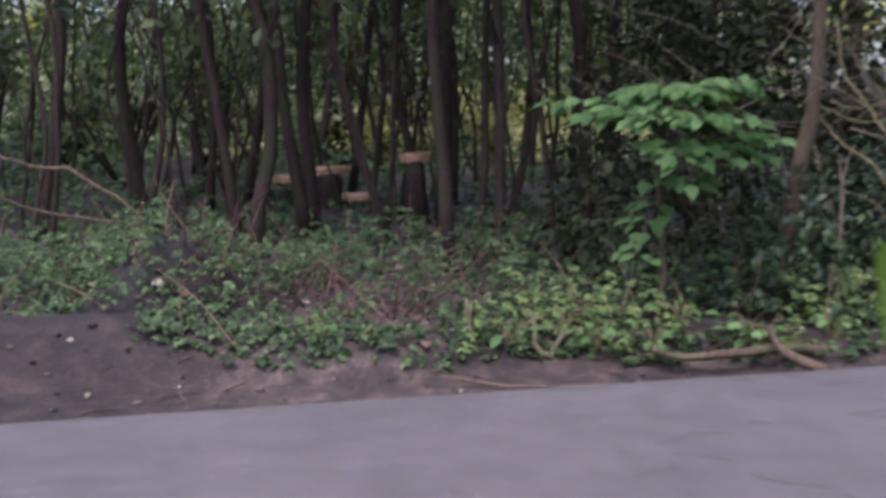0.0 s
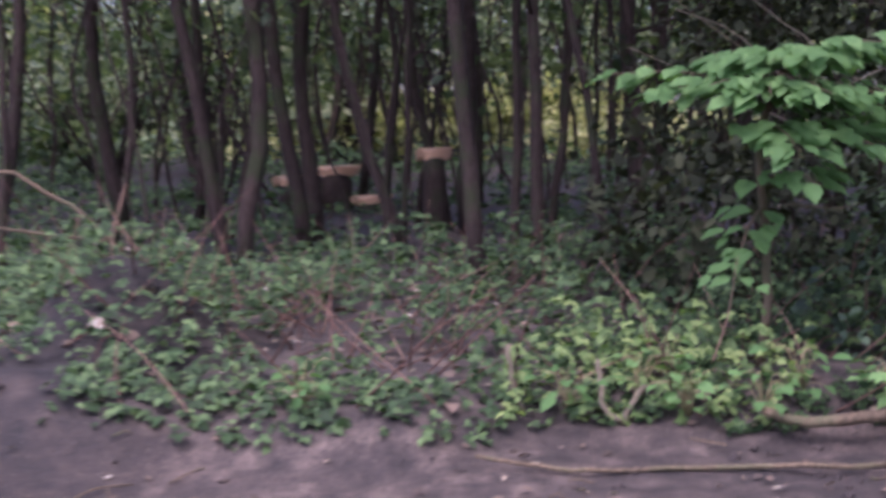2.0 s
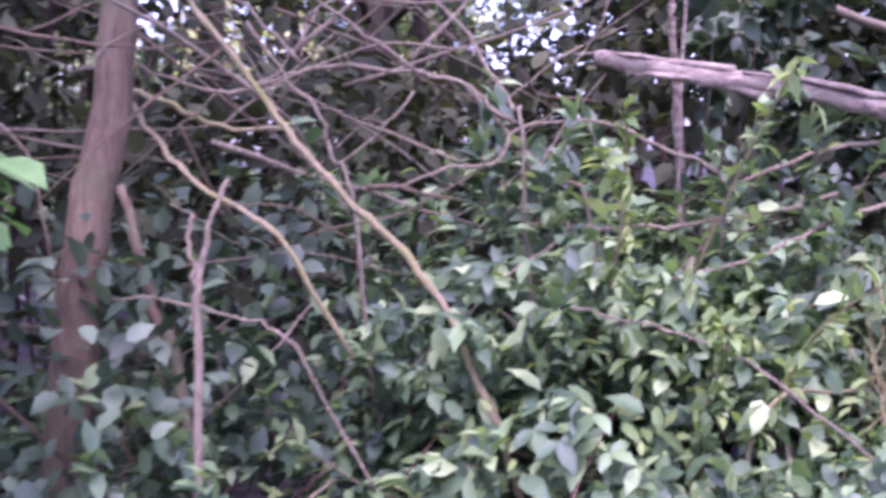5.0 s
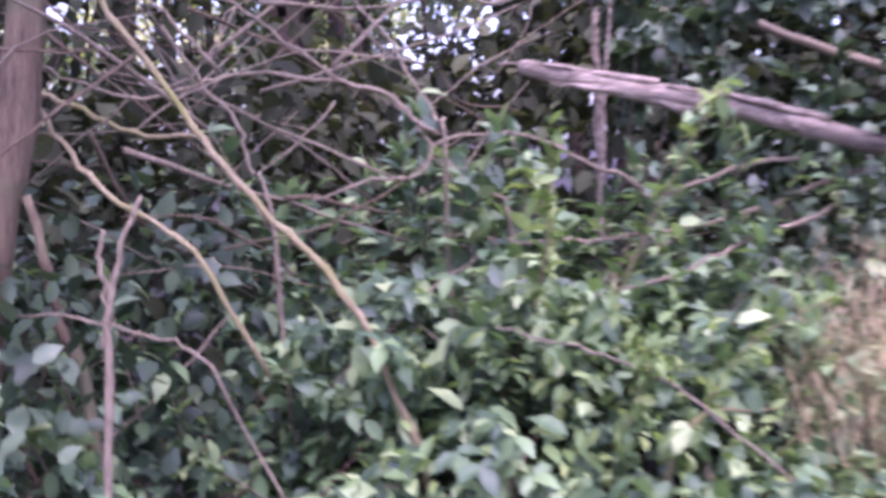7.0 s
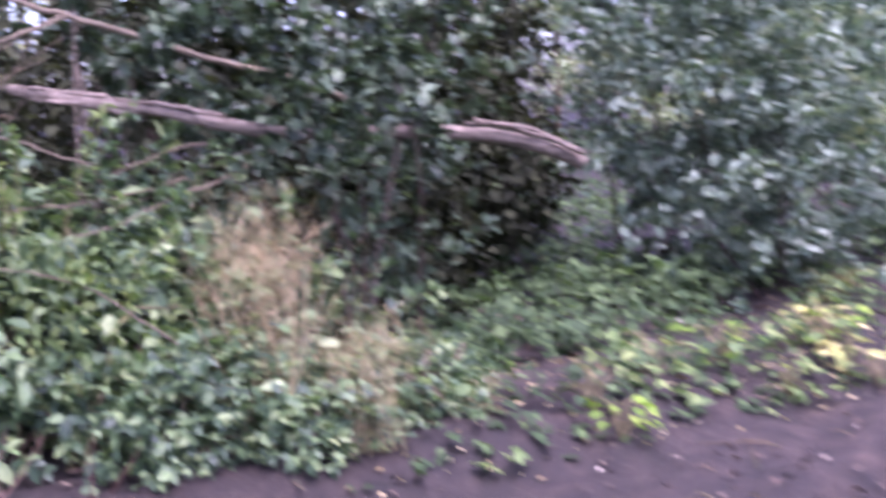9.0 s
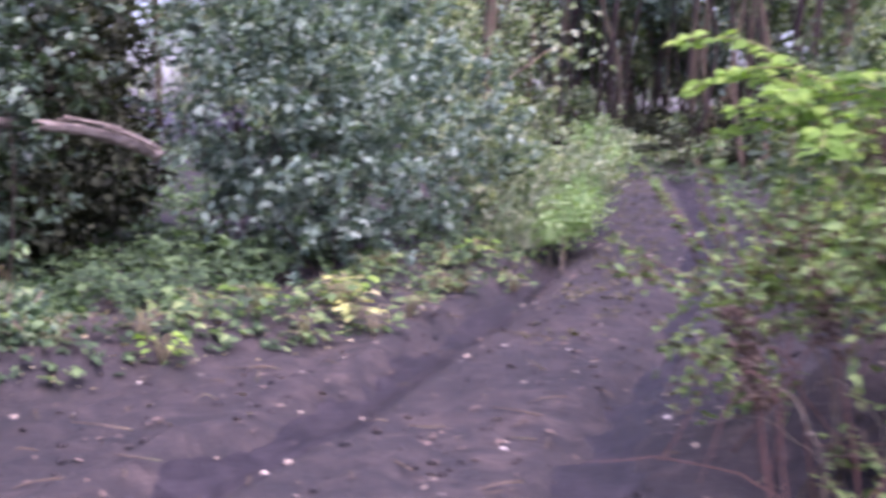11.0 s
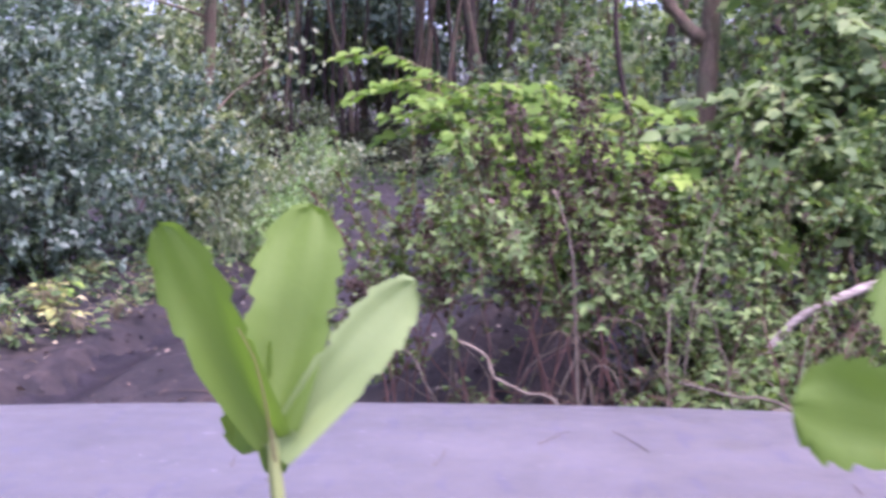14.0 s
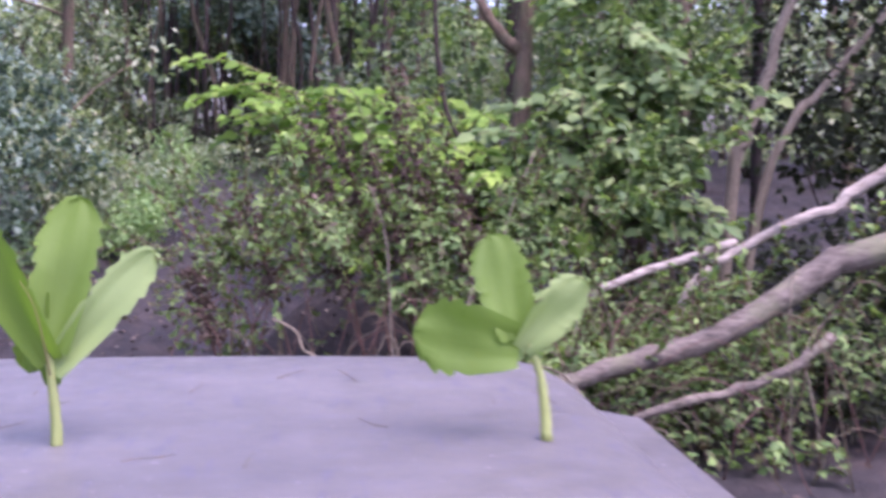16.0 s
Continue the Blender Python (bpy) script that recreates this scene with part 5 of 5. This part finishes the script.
# ---- dead docks, straw, seedlings ----
def dock(x, y, lean_x, lean_y, h, seed):
    r = np.random.default_rng(seed)
    z = ground_z(x, y)
    t = thing("dead_dock", (x, y, z), "withered red-brown dock stalk with seed clusters", "plant", "dead dock stalks")
    line = [(x, y, z - 0.03), (x + lean_x * 0.4, y + lean_y * 0.4, z + h * 0.5), (x + lean_x, y + lean_y, z + h)]
    under("stalk", branch_mesh(line, 0.006, 0.003, L_DEAD, 6, 0.004, seed), t)
    c = spline(line, 12)
    c = c[int(len(c) * 0.62):]
    at = np.repeat(c, 30, 0) + r.normal(0, 0.026, (len(c) * 30, 3))
    v, f = leaves(at, r.normal(0, 1, at.shape), r.normal(0, 1, at.shape), r.uniform(0.016, 0.045, len(at)), PLAIN)
    under("seed_fluff", mesh_of("seed_fluff", v, f, L_DOCK, False), t, "", "stuff")


for k, (x, y, lx, ly, h) in enumerate([(4.1, 1.35, 0.0, 0.3, 1.35), (4.2, 1.5, 0.05, 0.32, 1.22), (4.05, 1.2, 0.0, 0.28, 1.2), (4.3, 1.15, 0.05, 0.2, 1.15), (4.0, 1.4, 0.0, 0.34, 1.05), (4.15, 1.0, 0.05, 0.15, 1.1), (3.75, 1.98, -0.05, 0.14, 0.74), (4.0, 1.75, 0.0, 0.25, 0.95), (4.25, 1.3, 0.05, 0.12, 1.45)]):
    dock(x, y, lx, ly, h, 800 + k)


def grass_clump(name, label, x, y, n, h, spread, material, seed, lean=(0, 0), fluff=3, shape=BLADE):
    r = np.random.default_rng(seed)
    z = ground_z(x, y)
    t = thing(name, (x, y, z), label, "grass")
    p = np.stack([r.normal(x, spread * 0.5, n), r.normal(y, spread * 0.5, n), np.full(n, z)], 1)
    way = np.stack([r.normal(lean[0], 0.25, n), r.normal(lean[1], 0.25, n), np.ones(n)], 1)
    v, f = leaves(p, way, np.array([0, -1.0, 0.2]) + r.normal(0, 0.4, (n, 3)), r.uniform(0.5, 1.1, n) * h, shape)
    under("blade_tuft", mesh_of("blade_tuft", v, f, material), t, "", "stuff")
    m = n * fluff
    q = p[r.integers(n, size=m)] + np.stack([r.normal(lean[0], spread * 0.6, m), r.normal(lean[1], spread * 0.6, m), np.clip(r.normal(0.78, 0.16, m), 0.3, 1.15) * h], 1)
    v, f = leaves(q, r.normal(0, 0.45, (m, 3)) + [0, 0, 1.0], r.normal(0, 1, (m, 3)), r.uniform(0.025, 0.07, m), BLADE)
    under("seed_fluff", mesh_of("seed_fluff", v, f, material, False), t, "", "stuff")


grass_clump("dry_grass_clump", "clump of dry straw-coloured grass with fluffy heads", 3.6, 5.88, 90, 0.74, 0.13, L_STRAW, 61, fluff=24, shape=STALK)
grass_clump("pale_grass_clump", "small pale dry grass tuft", 3.85, 5.6, 90, 0.42, 0.12, L_STRAW, 62, fluff=8, shape=STALK)
for k, (x, y) in enumerate([(9.4, 5.35), (10.6, 5.4)]):
    grass_clump("verge_grass", "tuft of fresh green verge grass", x, y, 110, 0.3, 0.3, L_PALE, 63 + k)


def seedling(x, y, n, size, material, label, seed):
    r = np.random.default_rng(seed)
    z = ground_z(x, y)
    t = thing("seedling", (x, y, z), label, "plant", "roadside seedlings")
    a = r.uniform(0, 2 * math.pi, n)
    ln = r.uniform(0.03, 0.16, n)
    p = np.stack([x + np.cos(a) * ln, y + np.sin(a) * ln, z + r.uniform(0.03, 0.16, n)], 1)
    under("stalk_tuft", mesh_of("stalk_tuft", *joined([tube([(x, y, z - 0.02), (x + (q[0] - x) * 0.4, y + (q[1] - y) * 0.4, q[2]), tuple(q)], 0.003, 0.0015, 4, 0, 2, i) for i, q in enumerate(p)]), TWIG_GREEN), t, "", "stuff")
    v, f = leaves(p, np.stack([np.cos(a), np.sin(a), r.normal(-0.1, 0.2, n)], 1), np.array([0, -0.2, 1]) + r.normal(0, 0.3, (n, 3)), r.uniform(0.6, 1.2, n) * size)
    under("leaves", mesh_of("leaves", v, f, material), t)


seedling(6.05, 4.88, 16, 0.08, L_YELLOW, "yellowing broad-leaved seedling on bare earth", 1)
seedling(6.4, 5.15, 14, 0.08, L_YELLOW, "yellow-green seedling at the track edge", 2)
rp = np.random.default_rng(3)
for k in range(24):
    x = rp.uniform(4.2, 9.0)
    seedling(x, bank_y(x) + rp.uniform(-0.15, 0.6), 20, 0.075, L_LIME if k % 6 == 0 else L_HAZEL if k % 2 else L_GROUND, "fresh green seedling at the track edge", 10 + k)
for k in range(12):
    x = rp.uniform(-1.2, 2.0)
    seedling(x, bank_y(x) + rp.uniform(0.05, 0.4), 16, 0.07, L_SAP, "bright green seedling on the bank", 40 + k)


# ---- the vehicle's bonnet and the sprigs caught on it ----
def vehicle():
    """A dull grey vehicle front, standing on the track with its bonnet at chest height."""
    yaw = radians(-74.55)
    t = new("grey_vehicle")
    t.matrix_world = Matrix.Translation((-0.49, 0.678, -0.03)) @ Matrix.Rotation(yaw, 4, "Z")
    tagged(t, "front of a dull grey vehicle with a scratched dusty bonnet", "vehicle")
    bm = bmesh.new()
    nu, nv = 44, 40
    grid = []
    for j in range(nv + 1):
        row = []
        for i in range(nu + 1):
            x, y = -1.2 + 2.1 * i / nu, -0.85 + 3.05 * j / nv
            z = 0.848 - 0.42 * max(0, y - 1.63) ** 2 - 3.6 * max(0, x - 0.56) ** 2 - 5 * max(0, -1.05 - x) ** 2 - 0.012 * (x + 0.22) ** 2
            row.append(bm.verts.new((x, y - 0.06 * abs(x + 0.22) ** 2.5, z)))
        grid.append(row)
    for j in range(nv):
        for i in range(nu):
            bm.faces.new((grid[j][i], grid[j][i + 1], grid[j + 1][i + 1], grid[j + 1][i]))
    for f in bm.faces:
        f.smooth = True
    me = bpy.data.meshes.new("bonnet")
    bm.to_mesh(me)
    me.materials.append(PAINT)
    bonnet = part("bonnet", me, t, "scratched lilac-grey bonnet")
    r = np.random.default_rng(404)
    for k in range(24):
        x, y, a, ln = r.uniform(-0.75, 0.6), r.uniform(0.9, 1.6), r.choice([0.9, 1.0, 2.1, 1.5]) + r.normal(0, 0.2), r.uniform(0.03, 0.12)
        q = [(x + math.cos(a) * ln * u, y + math.sin(a) * ln * u + 0.01 * math.sin(4 * u + k)) for u in np.linspace(-0.5, 0.5, 7)]
        line = [(u, v - 0.06 * abs(u + 0.22) ** 2.5, 0.8485 - 0.42 * max(0, v - 1.63) ** 2 - 3.6 * max(0, u - 0.56) ** 2 - 0.012 * (u + 0.22) ** 2) for u, v in q]
        part("scratch", branch_mesh(line, 0.0007, 0.0004, BARK_GREY, 5, 0.0, k, 0.2), bonnet)
    bm = bmesh.new()
    outline = [(-1.2, -0.85), (0.9, -0.85), (0.9, 1.9), (0.75, 2.08), (-1.05, 2.08), (-1.2, 1.9)]
    lo = [bm.verts.new((x, y, 0.4)) for x, y in outline]
    hi = [bm.verts.new((x, y, 0.68)) for x, y in outline]
    bm.faces.new(lo[::-1])
    bm.faces.new(hi)
    for k in range(6):
        bm.faces.new((lo[k], lo[(k + 1) % 6], hi[(k + 1) % 6], hi[k]))
    bmesh.ops.bevel(bm, geom=list(bm.edges), offset=0.04, segments=3, affect="EDGES")
    me = bpy.data.meshes.new("body")
    bm.to_mesh(me)
    me.materials.append(PAINT)
    part("body", me, t)
    for x in (-1.08, 0.78):
        bm = bmesh.new()
        bmesh.ops.create_cone(bm, cap_ends=True, segments=28, radius1=0.33, radius2=0.33, depth=0.2)
        bmesh.ops.bevel(bm, geom=[e for e in bm.edges if len(e.link_faces) == 2 and max(len(f.verts) for f in e.link_faces) > 4], offset=0.05, segments=3, affect="EDGES")
        bmesh.ops.transform(bm, matrix=Matrix.Translation((x, 1.35, 0.33)) @ Matrix.Rotation(radians(90), 4, "Y"), verts=bm.verts)
        me = bpy.data.meshes.new("tyre")
        bm.to_mesh(me)
        me.materials.append(BARK)
        part("tyre", me, t, "muddy black tyre")


vehicle()


def lobe_mesh(base, tip, width, cup, bend, material, seed, foot=0.3, blunt=0.5, notch=0.2):
    """One lobe of a divided leaf: a narrow foot, widest near its end, coarse teeth round a blunt tip."""
    r = np.random.default_rng(seed)
    base, tip = np.array(base), np.array(tip)
    x = tip - base
    ln = np.linalg.norm(x)
    x = x / ln
    y = unit(np.cross(np.array([0, -1.0, 0]), x))
    z = np.cross(x, y)
    n, m = 40, 10
    phase = r.uniform(0, 1, 2)
    v, f = [], []
    for i in range(n + 1):
        u = i / n
        full = width / 2 * (foot + (1 - foot) * min(1, u / 0.68) ** 0.85) * max(0, 1 - max(0, (u - 0.6) / 0.4) ** 2.6) ** blunt
        for j in range(m + 1):
            s = j / m * 2 - 1
            saw = (u * 7 + phase[int(s > 0)]) % 1.0
            w = full * (1 - notch * saw * (u > 0.45) * abs(s) ** 3) + 0.0008
            up = cup * width * abs(s) ** 1.4 * math.sin(math.pi * min(1, 0.15 + u)) - bend * ln * u * u + 0.0022 * math.sin(9 * u + 2 * s + seed) + 0.0015 * math.sin(8 * s + 3 * u)
            v.append(base + x * (u + 0.012 * math.sin(5 * s + seed) * u) * ln + y * s * w + z * up)
    for i in range(n):
        for j in range(m):
            a = i * (m + 1) + j
            f.append((a, a + 1, a + m + 2, a + m + 1))
    return mesh_of("lobe", v, f, material)


def sprig(label, stem, lobes, veins, seed):
    """A divided leaf standing on its stalk, one lobe a part."""
    t = new("leaf_sprig")
    t.matrix_world = Matrix.Translation((-0.49, 0.678, 1.195)) @ Matrix.Rotation(radians(-74.55), 4, "Z") @ Matrix.Rotation(radians(-4.8), 4, "X")
    tagged(t, label, "leaf sprig", "sprigs on the bonnet")
    part("stalk", branch_mesh(stem, 0.0085, 0.004, L_STALK, 8, 0.0, seed, 0.04), t, "pale green leaf stalk")
    for k, (b, e, w, c, bend, mat) in enumerate(lobes):
        part("leaf_lobe", lobe_mesh(b, e, w, c, bend, mat, seed + k, (0.5, 0.55, 0.45, 0.5, 0.2)[k]), t)
    for line in veins:
        part("vein", branch_mesh(line, 0.0015, 0.0006, L_VEIN, 6, 0.0, seed, 0.05), t, "brownish vein")


def at(px, py, d=1.1):
    """A place ahead of the driver, by its direction and distance."""
    return ((px - 784) / 2178 * d, d + (px - 492) / 2178 * 0.5 * (px < 1000), (441 - py) / 2178 * d)


sprig("fresh green three-lobed leaf standing up from the bonnet", [at(518, 1020), at(516, 940), at(508, 850), at(500, 770), at(490, 720)],
      [(at(505, 790), at(318, 412, 1.06), 0.064, 0.3, 0.05, L_SPRIG), (at(500, 770), at(566, 362, 1.13), 0.09, 0.12, 0.05, L_SPRIG), (at(508, 820), at(756, 508, 1.08), 0.064, 0.25, 0.02, L_SPRIG_PALE), (at(478, 610, 1.12), at(452, 812, 1.13), 0.048, 0.1, 0.0, L_SPRIG), (at(508, 850, 1.115), at(528, 520, 1.125), 0.08, 0.1, 0.02, L_SPRIG)],
      [[at(508, 830, 1.075), at(494, 740, 1.06), at(474, 650, 1.045), at(446, 590, 1.035)]], 1)
sprig("broad yellow-veined leaf poking up at the bonnet edge", [at(1790, 1025), at(1785, 930), at(1770, 830), at(1735, 740)],
      [(at(1720, 770), at(1438, 725), 0.11, 0.1, 0.02, L_SPRIG), (at(1715, 750), at(1625, 470, 1.13), 0.085, 0.12, 0.04, L_SPRIG), (at(1725, 780), at(1900, 590, 1.08), 0.066, 0.2, 0.02, L_SPRIG_PALE)], [], 5)


# ---- small debris on the bare earth ----
rd = np.random.default_rng(55)
sticks = []
for x, y, z in scatter(240, -3.5, 8, 0.5, 6.2, bare, rd):
    a, ln = rd.uniform(0, math.pi), rd.uniform(0.06, 0.3)
    d = np.array([math.cos(a) * ln, math.sin(a) * ln, 0])
    p = np.array([x, y, z + 0.008])
    sticks.append(tube([p - d / 2, p + rd.normal(0, 0.012, 3) + [0, 0, 0.01], p + d / 2], 0.004, 0.002, 5, 0.0, 2, int(x * 100) % 97))
stuff("fallen_twigs", joined(sticks), BARK_GREY, "small dead twigs strewn over the bare earth", "twigs")
lumps = []
for x, y, z in scatter(1500, -3.5, 10, 0.5, 6.0, bare, rd):
    q = rd.uniform(0.006, 0.03)
    c = np.array([(1, 0, 0), (-1, 0, 0), (0, 1, 0), (0, -1, 0), (0, 0, 0.7), (0, 0, -0.6)]) * q * rd.uniform(0.7, 1.3, (6, 3)) + [x, y, z]
    lumps.append((c, [(0, 2, 4), (2, 1, 4), (1, 3, 4), (3, 0, 4), (2, 0, 5), (1, 2, 5), (3, 1, 5), (0, 3, 5)]))
stuff("soil_clods", joined(lumps), SOIL, "crumbled clods of dark earth", "soil clods")
# wet black mud in the two wheel ruts
MUD = bark_material("wet_mud", (0.009, 0.0075, 0.0085), (0.034, 0.028, 0.029), None, 9, 0.5, (1, 2.5, 1))
for offset, width in ((0.62, 0.17), (-0.62, 0.15)):
    rows = []
    for x in np.arange(2.6, 20, 0.1):
        w = width * (0.85 + 0.8 * noise.noise((x * 1.6, offset, 3)) + 0.4 * noise.noise((x * 6, offset, 5)))
        c = track_y(x) + offset + 0.06 * noise.noise((x * 0.8, offset, 6))
        rows.append([(x, c + k * w, ground_z(x, c + k * w) + (0.016 if abs(k) < 1 else -0.012)) for k in (-1, -0.5, 0, 0.5, 1)])
    v = [q for row in rows for q in row]
    f = [(i * 5 + k, (i + 1) * 5 + k, (i + 1) * 5 + k + 1, i * 5 + k + 1) for i in range(len(rows) - 1) for k in range(4)]
    tagged(new("wheel_rut", mesh_of("wheel_rut", v, f, MUD)), "wet black mud in a wheel rut", "rut", "", "structure")
